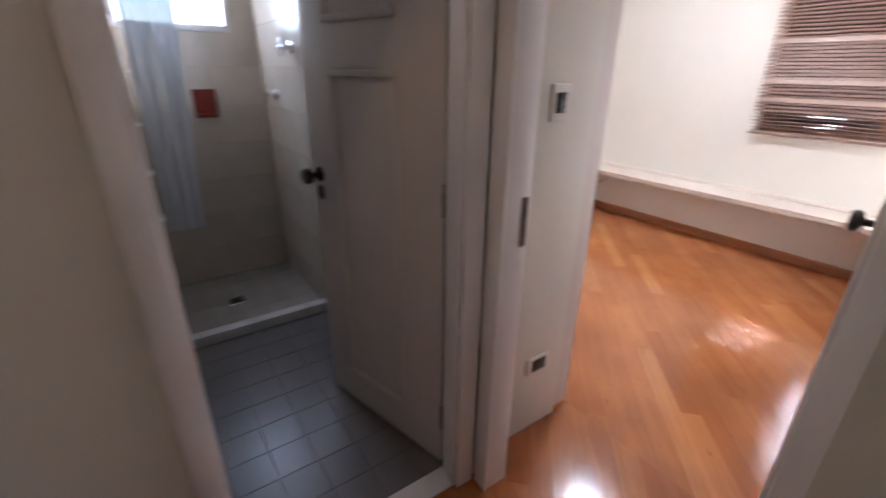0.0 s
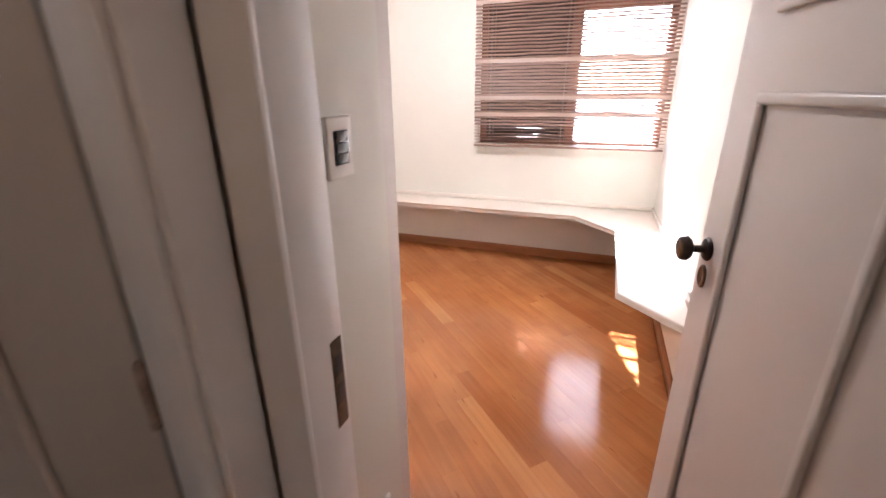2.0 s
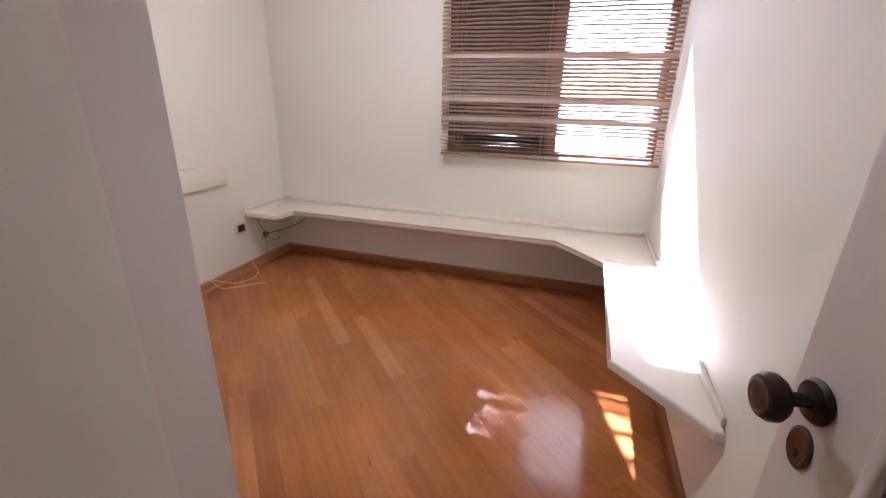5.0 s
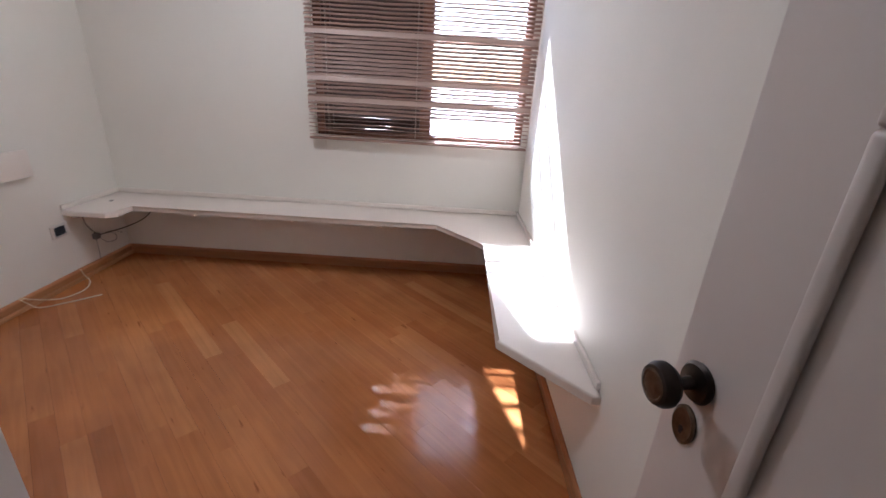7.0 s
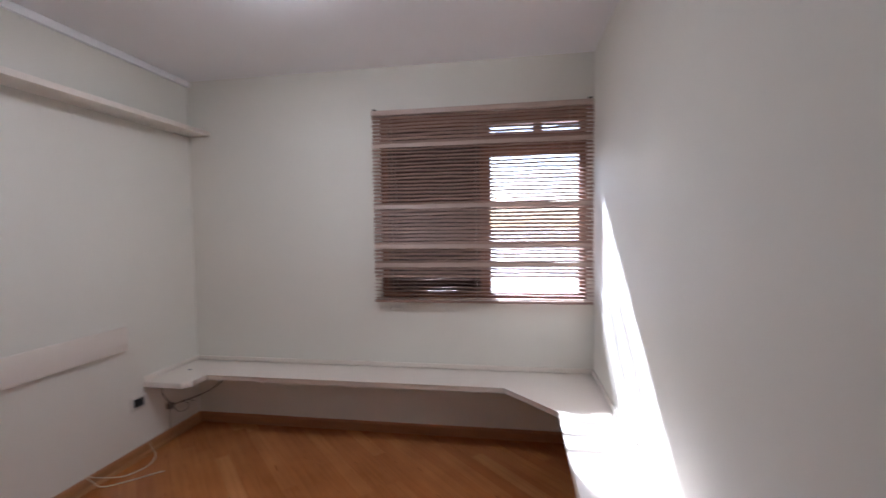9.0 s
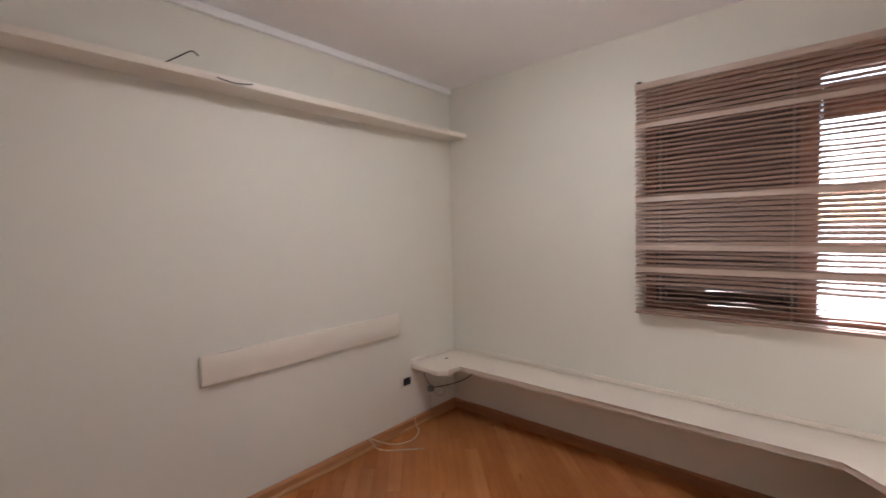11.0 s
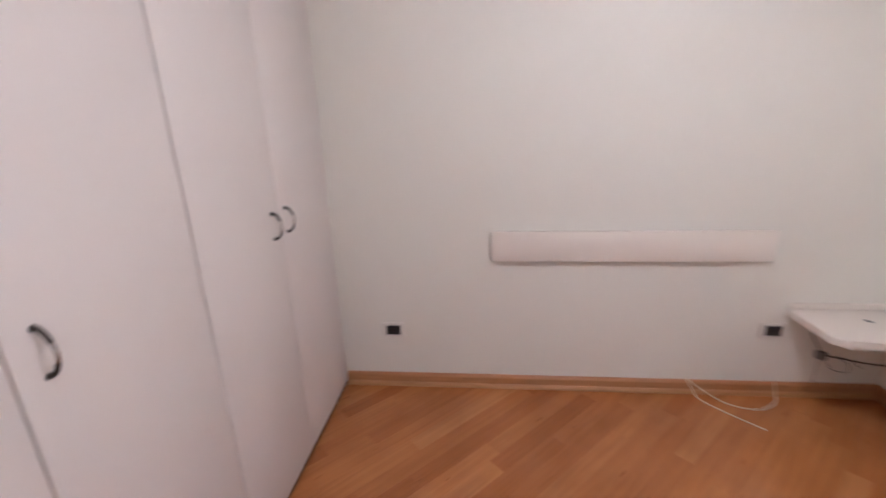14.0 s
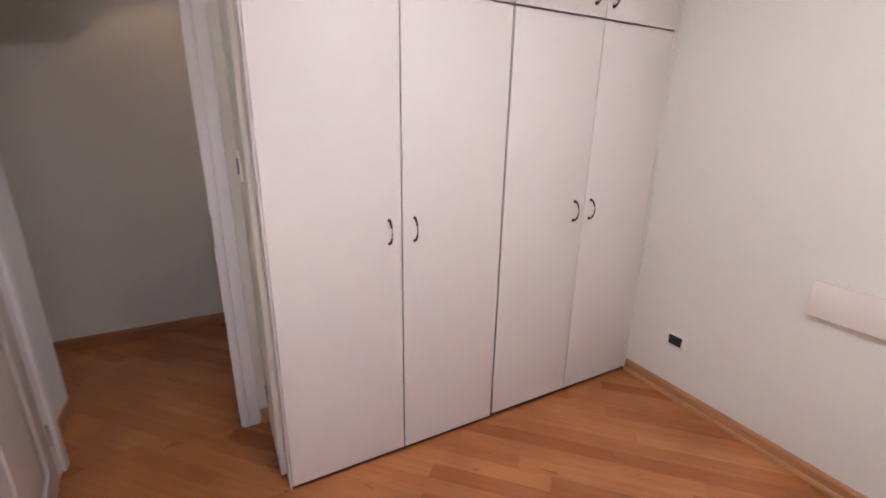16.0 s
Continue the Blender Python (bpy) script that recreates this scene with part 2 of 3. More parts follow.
def prism(bm, outline, z0, z1, bevel=0.0):
    """Adds an upright prism over a plan outline given anticlockwise."""
    lower = [bm.verts.new((x, y, z0)) for x, y in outline]
    upper = [bm.verts.new((x, y, z1)) for x, y in outline]
    k = len(outline)
    bm.faces.new(lower[::-1])
    top = bm.faces.new(upper)
    for i in range(k):
        bm.faces.new((lower[i], lower[(i + 1) % k], upper[(i + 1) % k], upper[i]))
    if bevel:
        bmesh.ops.bevel(bm, geom=list(top.edges), offset=bevel, segments=3, affect="EDGES", profile=0.5)
    return bm


def lathe(bm, profile, m, segments=32):
    """Adds a turned shape: profile of (radius, height) pairs about z, then placed by m."""
    rings = []
    for r, h in profile:
        if r < 1e-6:
            rings.append([bm.verts.new(m @ Vector((0, 0, h)))])
        else:
            rings.append([bm.verts.new(m @ Vector((r * math.cos(a), r * math.sin(a), h))) for a in (2 * math.pi * i / segments for i in range(segments))])
    for a, b in zip(rings, rings[1:]):
        for i in range(segments):
            j = (i + 1) % segments
            if len(a) == 1 and len(b) > 1:
                bm.faces.new((a[0], b[i], b[j]))
            elif len(b) == 1 and len(a) > 1:
                bm.faces.new((a[i], b[0], a[j]))
            elif len(a) > 1:
                bm.faces.new((a[i], b[i], b[j], a[j]))
    return bm


def tube(bm, points, radius, segments=8, samples=6):
    """Adds a round bar that runs smoothly through points, with closed ends."""
    ps = [Vector(p) for p in points]
    path = []
    for i in range(len(ps) - 1):
        a, b, c, d = ps[max(i - 1, 0)], ps[i], ps[i + 1], ps[min(i + 2, len(ps) - 1)]
        for k in range(samples):
            t = k / samples
            path.append(0.5 * (2 * b + (c - a) * t + (2 * a - 5 * b + 4 * c - d) * t * t + (3 * b - a - 3 * c + d) * t ** 3))
    path.append(ps[-1])
    rings = []
    side = None
    for i, p in enumerate(path):
        way = (path[min(i + 1, len(path) - 1)] - path[max(i - 1, 0)]).normalized()
        if side is None:
            side = way.orthogonal().normalized()
        side = (side - way * side.dot(way)).normalized()
        up = way.cross(side)
        rings.append([bm.verts.new(p + radius * (math.cos(a) * side + math.sin(a) * up)) for a in (2 * math.pi * k / segments for k in range(segments))])
    for a, b in zip(rings, rings[1:]):
        for k in range(segments):
            bm.faces.new((a[k], a[(k + 1) % segments], b[(k + 1) % segments], b[k]))
    bm.faces.new(rings[0][::-1])
    bm.faces.new(rings[-1])
    return bm


def mesh_of(name, bm, mat, smooth=False):
    bmesh.ops.recalc_face_normals(bm, faces=bm.faces)
    me = bpy.data.meshes.new(name)
    bm.to_mesh(me)
    bm.free()
    me.materials.append(mat)
    if smooth:
        for p in me.polygons:
            p.use_smooth = True
        me.set_sharp_from_angle(angle=radians(35))
    return me


def part(name, bm, mat, parent=None, label="", smooth=False):
    """Links a bmesh as one mesh object, under a thing or a part if one is given."""
    ob = new(name, mesh_of(name, bm, mat, smooth))
    ob.parent = parent
    return tagged(ob, label)


def structure(name, bm, mat, label, category, smooth=False):
    return tagged(part(name, bm, mat, None, "", smooth), label, category, "", "structure")


def empty(name, m, label, category, group="", kind=""):
    ob = new(name)
    ob.empty_display_size = 0.1
    ob.matrix_world = m
    return tagged(ob, label, category, group, kind)


def B(*boxes, bevel=0.0):
    bm = bmesh.new()
    for lo, hi in boxes:
        box(bm, lo, hi, bevel)
    return bm


# ---- the plan ----
LEFT, RIGHT, BACK, TOP = -2.838, 0.0, 2.637, 2.50
PASS_L = -0.868                                      # side of the short passage behind the bedroom door
WALL_S, WALL_N = -0.565, -0.485                      # the wall with the bedroom door
HALL_W, HALL_E, HALL_S, HALL_N = -0.822, 0.004, -1.74, -1.015
BATH_E, BATH_W, BATH_N, BATH_S = -0.90, -3.05, -0.575, -1.47
DOOR_L, DOOR_R, DOOR_H = -0.762, -0.068, 2.04        # bedroom door opening
BDOOR_S, BDOOR_N = -1.315, -0.645                     # bathroom door opening
WX0, WX1, WZ0, WZ1 = -1.40, -0.04, 0.945, 2.17       # bedroom window opening
T = 0.14

structure("wall_north", B(((LEFT - T, BACK, 0), (WX0, BACK + T, TOP)), ((WX1, BACK, 0), (RIGHT + T, BACK + T, TOP)),
                          ((WX0, BACK, 0), (WX1, BACK + T, WZ0)), ((WX0, BACK, WZ1), (WX1, BACK + T, TOP))), M_WALL, "off-white painted wall with a window", "wall")
structure("wall_west", B(((LEFT - T, WALL_S, 0), (LEFT, BACK, TOP))), M_WALL, "off-white painted wall above a wooden baseboard", "wall")
structure("wall_east", B(((RIGHT, WALL_N, 0), (RIGHT + T, BACK, TOP))), M_WALL,
          "off-white painted wall lit by the sun", "wall")
structure("wall_south", B(((PASS_L - 0.02, WALL_S, 0), (DOOR_L - 0.016, WALL_N, TOP)), ((DOOR_R + 0.016, WALL_S, 0), (RIGHT + T, WALL_N, TOP)),
                          ((DOOR_L - 0.016, WALL_S, DOOR_H + 0.014), (DOOR_R + 0.016, WALL_N, TOP))), M_WALL, "off-white painted wall around the bedroom doorway", "wall")
structure("wall_closet_side", B(((PASS_L - 0.022, WALL_N, 0), (PASS_L, -0.092, TOP)), bevel=0.004), M_WALL, "white painted side wall with a light switch", "wall", True)
structure("wall_hall_east", B(((HALL_E, HALL_N, 0), (HALL_E + 0.1, WALL_S, TOP))), M_WALL, "off-white painted hallway wall", "wall")
structure("wall_hall_north", B(((HALL_E + 0.1, HALL_N, 0), (2.2, HALL_N + 0.1, TOP))), M_WALL, "off-white painted hallway wall", "wall")
structure("wall_hall_end", B(((2.2, HALL_S, 0), (2.3, HALL_N + 0.1, TOP))), M_WALL, "off-white painted wall at the end of the hallway", "wall")
structure("wall_hall_south", B(((BATH_E + 0.005, HALL_S - 0.1, 0), (2.3, HALL_S, TOP))), M_WALL, "off-white hallway wall in warm lamp light", "wall")
structure("wall_hall_west", B(((BATH_E, HALL_S, 0), (HALL_W, BDOOR_S - 0.016, TOP)), ((BATH_E, BDOOR_N + 0.016, 0), (HALL_W, WALL_S - 0.001, TOP)), ((BATH_E, BDOOR_S - 0.016, DOOR_H + 0.014), (HALL_W, BDOOR_N + 0.016, TOP))),
          M_WALL, "painted hallway wall around the bathroom doorway", "wall")
BWY0, BWY1, BWZ0, BWZ1 = -1.30, -0.72, 1.535, 2.15
bath_wall = structure("wall_bath", B(((BATH_W - 0.1, BATH_S, 0), (BATH_W, BWY0, TOP)), ((BATH_W - 0.1, BWY1, 0), (BATH_W, BATH_N, TOP)),
                         ((BATH_W - 0.1, BWY0, 0), (BATH_W, BWY1, BWZ0)), ((BATH_W - 0.1, BWY0, BWZ1), (BATH_W, BWY1, TOP)),
                         ((BATH_W - 0.1, BATH_N, 0), (BATH_E, BATH_N + 0.008, TOP)), ((BATH_W - 0.1, BATH_S - 0.1, 0), (BATH_E, BATH_S, TOP))), M_PALEGROUT,
          "beige tiled bathroom wall", "wall")
structure("ceiling", B(((LEFT - T, WALL_S, TOP), (RIGHT + T, BACK + T, TOP + 0.1)), ((BATH_E + 0.005, HALL_S - 0.1, TOP), (2.3, WALL_S, TOP + 0.1)), ((BATH_W - 0.1, BATH_S - 0.1, TOP), (BATH_E, BATH_N + 0.008, TOP + 0.1))),
          M_CEIL, "smooth white painted ceiling", "ceiling")
floor = structure("floor", B(((LEFT - T, WALL_S, -0.1), (RIGHT + T, BACK + T, -0.012)), ((BATH_E + 0.005, HALL_S - 0.1, -0.1), (2.3, WALL_S, -0.012))), M_SUB,
                  "orange-brown varnished wooden floor of diagonal planks", "floor")
bath_floor = structure("bath_floor", B(((BATH_W - 0.1, BATH_S - 0.1, -0.1), (BATH_E + 0.005, BATH_N + 0.008, -0.010))), M_GROUT, "grey glazed bathroom floor tiles", "floor")
structure("ground", B(((-3000, 6, -9.2), (3000, 4000, -9.0))), M_OUT, "pale ground far below the window", "ground")

# crown moulding
bm = bmesh.new()
box(bm, (LEFT, 0, TOP - 0.045), (LEFT + 0.03, BACK, TOP), 0.01)
structure("trim_crown", bm, M_CEIL, "narrow white crown moulding", "trim", True)


# ---- baseboards ----
def baseboard(p, q, inward, mat=M_BASE_X, h=0.07, d=0.016):
    """A wooden skirting from p to q, with a small rounded top."""
    p, q, n = Vector((*p, 0)), Vector((*q, 0)), Vector((*inward, 0))
    section = ((0, 0), (d, 0), (d, h - 0.014), (d - 0.004, h - 0.006), (d - 0.009, h), (0, h))
    bm = bmesh.new()
    a = [bm.verts.new(p + n * u + Vector((0, 0, v))) for u, v in section]
    b = [bm.verts.new(q + n * u + Vector((0, 0, v))) for u, v in section]
    for i in range(len(section)):
        j = (i + 1) % len(section)
        bm.faces.new((a[i], a[j], b[j], b[i]))
    bm.faces.new(a[::-1])
    bm.faces.new(b)
    return structure("baseboard", bm, mat, "varnished wooden baseboard along the wall", "baseboard")


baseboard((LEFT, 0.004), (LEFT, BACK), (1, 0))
baseboard((LEFT + 0.0162, 0.004), (LEFT + 0.0162, BACK - 0.017), (1, 0), M_SHOE, 0.022, 0.012)
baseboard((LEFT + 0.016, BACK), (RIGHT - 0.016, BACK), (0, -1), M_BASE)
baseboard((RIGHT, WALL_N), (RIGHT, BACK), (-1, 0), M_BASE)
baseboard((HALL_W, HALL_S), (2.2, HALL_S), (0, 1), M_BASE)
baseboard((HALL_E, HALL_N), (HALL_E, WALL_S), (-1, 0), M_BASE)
baseboard((PASS_L, WALL_N), (DOOR_L - 0.071, WALL_N), (0, 1))


# ---- doors ----
def moulding(bm, x0, x1, z0, z1, y, out, w=0.022):
    """A raised bead frame round a door panel, on the face y, standing out by out."""
    for lo, hi in (((x0, y, z1 - w), (x1, y + out, z1)), ((x0, y, z0), (x1, y + out, z0 + w)), ((x0, y, z0 + w), (x0 + w, y + out, z1 - w)), ((x1 - w, y, z0 + w), (x1, y + out, z1 - w))):
        box(bm, (lo[0], min(lo[1], hi[1]), lo[2]), (hi[0], max(lo[1], hi[1]), hi[2]), 0.007, segments=3)


def knob_set(door, x, z, y, out):
    """Door knob with rose and keyhole plate on the face y, pointing along out (+1 or -1 in y)."""
    m = Matrix.Translation((x, y, z)) @ Matrix.Rotation(radians(-90 * out), 4, "X")
    bm = lathe(bmesh.new(), ((0, 0), (0.027, 0), (0.028, 0.003), (0.024, 0.008), (0.014, 0.010), (0.009, 0.012)), m)
    rose = part("rose", bm, M_BRONZE, door, "dark bronze knob rose", True)
    bm = lathe(bmesh.new(), ((0.009, 0.010), (0.0085, 0.032), (0.014, 0.036), (0.024, 0.040), (0.029, 0.047), (0.029, 0.056), (0.025, 0.063), (0.021, 0.0645)), m)
    k = part("knob", bm, M_BRONZE, door, "round dark bronze door knob", True)
    bm = lathe(bmesh.new(), ((0.021, 0.0645), (0.019, 0.0655), (0.017, 0.064), (0.012, 0.0655), (0, 0.066)), m)
    part("knob_cap", bm, M_BRONZE_WORN, k, "worn brass knob centre", True)
    m2 = Matrix.Translation((x, y, z - 0.068)) @ Matrix.Rotation(radians(-90 * out), 4, "X") @ Matrix.Diagonal((0.8, 1.1, 1, 1))
    bm = lathe(bmesh.new(), ((0, 0), (0.026, 0), (0.026, 0.003), (0.022, 0.005), (0.018, 0.0035), (0, 0.004)), m2)
    plate = part("keyhole_plate", bm, M_BRONZE_WORN, door, "oval bronze keyhole plate", True)
    bm = bmesh.new()
    lathe(bm, ((0.0045, 0.0), (0.0045, 0.0048), (0, 0.0048)), m2 @ Matrix.Translation((0, 0.006 * out, 0)), 12)
    box(bm, (x - 0.002, min(y, y + 0.0048 * out), z - 0.082), (x + 0.002, max(y, y + 0.0048 * out), z - 0.070))
    part("keyhole", bm, M_BLACK, plate)


def panel_door(name, m, width, label, knob_x, knob_z, hinge_x, stile=0.150):
    """A door leaf in its own axes: x along the width from the hinge, faces at y = 0 and y = -0.035."""
    d = empty(name, m, label, "door", "", "structure")
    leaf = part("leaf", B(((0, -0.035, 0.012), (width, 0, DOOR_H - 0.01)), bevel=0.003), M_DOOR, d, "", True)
    for y, out in ((0, 0.013), (-0.035, -0.013)):
        for z0, z1 in ((0.165, 1.340), (1.470, 1.90)):
            bm = bmesh.new()
            moulding(bm, 0.172, width - stile, z0, z1, y, out)
            part("moulding", bm, M_DOOR, leaf, "", True)
    for y, out in ((0, 1), (-0.035, -1)):
        knob_set(d, knob_x, knob_z, y, out)
    for z in (0.22, 1.0, 1.82):
        bm = bmesh.new()
        lathe(bm, ((0, -0.045), (0.007, -0.045), (0.007, 0.045), (0.004, 0.052), (0, 0.053)), Matrix.Translation((hinge_x, 0.003, z)), 14)
        box(bm, (hinge_x, -0.022, z - 0.045), (hinge_x + 0.0025, 0.001, z + 0.045))
        part("hinge", bm, M_HINGE, d, "paint-smeared hinge", True)
    return d


# bedroom door, leaf swung half open into the room
panel_door("door_1", pose(-0.074, -0.466, 0, 0, 0, 99), 0.69, "white panelled door standing open with dark bronze knob", 0.645, 0.995, -0.003, 0.132)
# bathroom door, swung into the bathroom
bh, be = Vector((-0.922, -0.640, 0)), Vector((-1.531, -0.793, 0))
bang = math.degrees(math.atan2(be.y - bh.y, be.x - bh.x))
panel_door("door_2", pose(bh.x, bh.y, 0, 0, 0, bang), 0.645, "white panelled bathroom door standing open", 0.60, 0.985, -0.003)


def lining(name, boxes, label):
    bm = bmesh.new()
    for lo, hi in boxes:
        box(bm, lo, hi, 0.004)
    return structure(name, bm, M_TRIM, label, "trim", True)


# bedroom door frame: lining, stop and casings
lining("trim_bedroom_frame", (
    ((DOOR_L - 0.018, WALL_S - 0.004, 0), (DOOR_L + 0.018, WALL_N + 0.004, DOOR_H)), ((DOOR_L - 0.018, WALL_N + 0.0042, 0), (DOOR_L + 0.006, WALL_N + 0.014, DOOR_H)),
    ((DOOR_R, WALL_S - 0.004, 0), (DOOR_R + 0.018, WALL_N + 0.004, DOOR_H)), ((DOOR_R - 0.014, WALL_S - 0.004, 0), (DOOR_R, -0.525, DOOR_H)),
    ((DOOR_L + 0.018, WALL_S - 0.004, DOOR_H - 0.002), (DOOR_R, WALL_N + 0.004, DOOR_H + 0.016)),
    ((DOOR_L - 0.066, WALL_N, 0), (DOOR_L - 0.0182, WALL_N + 0.012, DOOR_H + 0.07)), ((DOOR_L - 0.004, WALL_N, DOOR_H + 0.004), (DOOR_R + 0.004, WALL_N + 0.015, DOOR_H + 0.07)),
    ((HALL_W + 0.0205, WALL_S - 0.016, 0), (DOOR_L + 0.022, WALL_S - 0.0042, DOOR_H + 0.07)), ((DOOR_R - 0.004, WALL_S - 0.016, 0), (DOOR_R + 0.065, WALL_S - 0.004, DOOR_H + 0.07)),
    ((DOOR_L + 0.0222, WALL_S - 0.016, DOOR_H - 0.004), (DOOR_R - 0.004, WALL_S - 0.004, DOOR_H + 0.07)),
), "white painted bedroom door frame")
# bathroom door frame
lining("trim_bath_frame", (
    ((BATH_E - 0.004, BDOOR_N, 0), (HALL_W + 0.004, BDOOR_N + 0.018, DOOR_H)), ((BATH_E + 0.05, BDOOR_N - 0.014, 0), (HALL_W + 0.004, BDOOR_N, DOOR_H)),
    ((BATH_E - 0.004, BDOOR_S - 0.018, 0), (HALL_W + 0.004, BDOOR_S, DOOR_H)), ((BATH_E + 0.05, BDOOR_S, 0), (HALL_W + 0.004, BDOOR_S + 0.014, DOOR_H)),
    ((BATH_E - 0.004, BDOOR_S, DOOR_H - 0.002), (HALL_W + 0.004, BDOOR_N, DOOR_H + 0.016)),
    ((HALL_W + 0.004, BDOOR_N - 0.004, 0), (HALL_W + 0.018, WALL_S - 0.018, DOOR_H + 0.07)), ((HALL_W + 0.004, BDOOR_S - 0.05, 0), (HALL_W + 0.018, BDOOR_S + 0.004, DOOR_H + 0.07)),
    ((HALL_W + 0.004, BDOOR_S + 0.004, DOOR_H - 0.004), (HALL_W + 0.018, BDOOR_N - 0.004, DOOR_H + 0.07)),
), "white painted bathroom door frame")
structure("trim_threshold", B(((BATH_E - 0.004, BDOOR_S, -0.010), (HALL_W, BDOOR_N, 0.008)), bevel=0.002), M_SILL, "pale stone bathroom threshold", "trim")

# strike plate on the bedroom frame
sp = empty("strike_plate", pose(DOOR_L + 0.018, -0.502, 0.965), "dark metal strike plate on the door frame", "strike plate")
part("plate", B(((0, -0.012, -0.07), (0.002, 0.012, 0.07)), bevel=0.001), M_BRONZE_WORN, sp)
part("bolt_hole", B(((0.0021, -0.007, -0.03), (0.0028, 0.006, 0.0))), M_BLACK, sp)
part("latch_hole", B(((0.0021, -0.007, 0.015), (0.0028, 0.006, 0.045))), M_BLACK, sp)


# ---- closet ----
def pull(parent, x, z, length=0.090):
    """A bowed metal pull handle standing on the door face."""
    h = length / 2
    bm = tube(bmesh.new(), ((x, 0.022, z - h * 0.72), (x, 0.030, z - h * 0.35), (x, 0.033, z), (x, 0.030, z + h * 0.35), (x, 0.022, z + h * 0.72)), 0.0034, 10)
    grip = part("handle", bm, M_NICKEL, parent, "bowed chrome handle with dark ends", True)
    for q in (-1, 1):
        bm = tube(bmesh.new(), ((x, 0.001, z + q * h), (x, 0.012, z + q * h * 0.97), (x, 0.022, z + q * h * 0.75), (x, 0.029, z + q * h * 0.42)), 0.0043, 10)
        lathe(bm, ((0, 0), (0.008, 0), (0.008, 0.003), (0.005, 0.006)), Matrix.Translation((x, 0.0, z + q * h)) @ Matrix.Rotation(radians(-90), 4, "X"), 12)
        part("sleeve", bm, M_BRONZE, grip, "dark metal sleeve", True)


SEAMS = (-0.897, -1.384, -1.857, -2.335, -2.800)
UP = 1.848
closet = empty("built_in_closet", pose(-1.8, 0, 0), "white laminate built-in closet with eight doors", "closet")
inv = pose(1.8, 0, 0)


def closet_part(name, boxes, mat, label="", bevel=0.0015):
    bm = B(*boxes, bevel=bevel)
    bm.transform(inv)
    return part(name, bm, mat, closet, label, True)


closet_part("side_panel", [((-0.8965, -0.555, 0.0), (-0.8905, 0.004, TOP - 0.002))], M_LAMINATE)
closet_part("carcass", [((LEFT + 0.004, -0.555, 0.02), (-0.90, -0.075, TOP - 0.004))], M_LAMINATE)
closet_part("plinth", [((LEFT + 0.004, -0.09, 0.0), (-0.90, -0.076, 0.018))], M_SUB)
closet_part("filler_strip", [((LEFT + 0.001, -0.02, 0.02), (-2.804, -0.004, TOP - 0.004))], M_LAMINATE)
for i in range(4):
    x1, x0 = SEAMS[i], SEAMS[i + 1]
    tilt = 0.004 if i < 2 else 0.0
    d = closet_part("door", [((x0 + (0.011 if i == 1 else 0.003), -0.018, 0.016 if i < 2 else 0.020), (x1 - 0.002, tilt, UP - 0.003))], M_LAMINATE)
    up = closet_part("upper_door", [((x0 + (0.011 if i == 1 else 0.003), -0.018, UP + 0.006), (x1 - 0.002, 0.0, TOP - 0.012))], M_LAMINATE)
    hx = (x0 + 0.052 if i % 2 == 0 else x1 - 0.052) + 1.8 + (0.012 if i > 1 else 0)
    for obj, z in ((d, 1.022), (up, UP + 0.10)):
        pull(obj, hx, z)


# ---- shelves ----
def bench():
    """The low corner bench-shelf with its upstands."""
    th = empty("wall_bench", pose(-1.4, 2.6, 0), "white lacquered low bench shelf fixed along three walls", "bench")
    shift = pose(1.4, -2.6, 0)
    outline = [(LEFT + 0.002, 2.155), (-2.57, 2.155), (-2.525, 2.20), (-2.525, 2.328), (-0.564, 2.328), (-0.279, 2.022), (-0.297, 1.045), (-0.03, 0.775), (-0.002, 0.775), (-0.002, BACK - 0.002), (LEFT + 0.002, BACK - 0.002)]
    bm = prism(bmesh.new(), outline, 0.432, 0.466, 0.010)
    bm.transform(shift)
    part("top", bm, M_GLOSS, th, "", True)
    for lo, hi in (((LEFT + 0.016, BACK - 0.016, 0.467), (-0.016, BACK - 0.002, 0.497)), ((LEFT + 0.002, 2.155, 0.467), (LEFT + 0.015, BACK - 0.002, 0.497)), ((-0.015, 0.80, 0.467), (-0.002, BACK - 0.002, 0.497))):
        bm = B((lo, hi), bevel=0.004)
        bm.transform(shift)
        part("upstand", bm, M_GLOSS, th, "", True)
    for x in (-2.2, -1.55, -0.95):
        bm = B(((x - 0.015, 2.42, 0.385), (x + 0.015, BACK - 0.001, 0.431)), bevel=0.003)
        bm.transform(shift)
        part("bracket", bm, M_GLOSS, th, "", True)
    bm = lathe(bmesh.new(), ((0, 0), (0.012, 0), (0.012, 0.0015), (0, 0.002)), Matrix.Translation((-2.71, 2.40, 0.467)), 16)
    bm.transform(shift)
    part("cable_hole", bm, M_BLACK, th, "small dark cable hole")
    return th


bench()

shelf = empty("wall_shelf", pose(LEFT, 1.4, 2.103), "long cream wall shelf below the ceiling", "shelf")
part("board", B(((0.001, -1.388, 0.0), (0.164, 1.235, 0.030)), bevel=0.002), M_GLOSS, shelf, "", True)
part("front_edge", B(((0.1642, -1.388, -0.001), (0.172, 1.235, 0.031)), bevel=0.003), M_GLOSS, shelf, "rounded cream front edge", True)

panel = empty("headboard_panel", pose(LEFT, 1.39, 0.777), "long narrow white headboard panel on the wall", "headboard")
part("board", B(((0.008, -0.615, -0.072), (0.026, 0.642, 0.072)), bevel=0.002), M_GLOSS, panel, "", True)
part("batten", B(((0.0004, -0.60, -0.05), (0.0078, 0.62, 0.05))), M_GLOSS, panel)


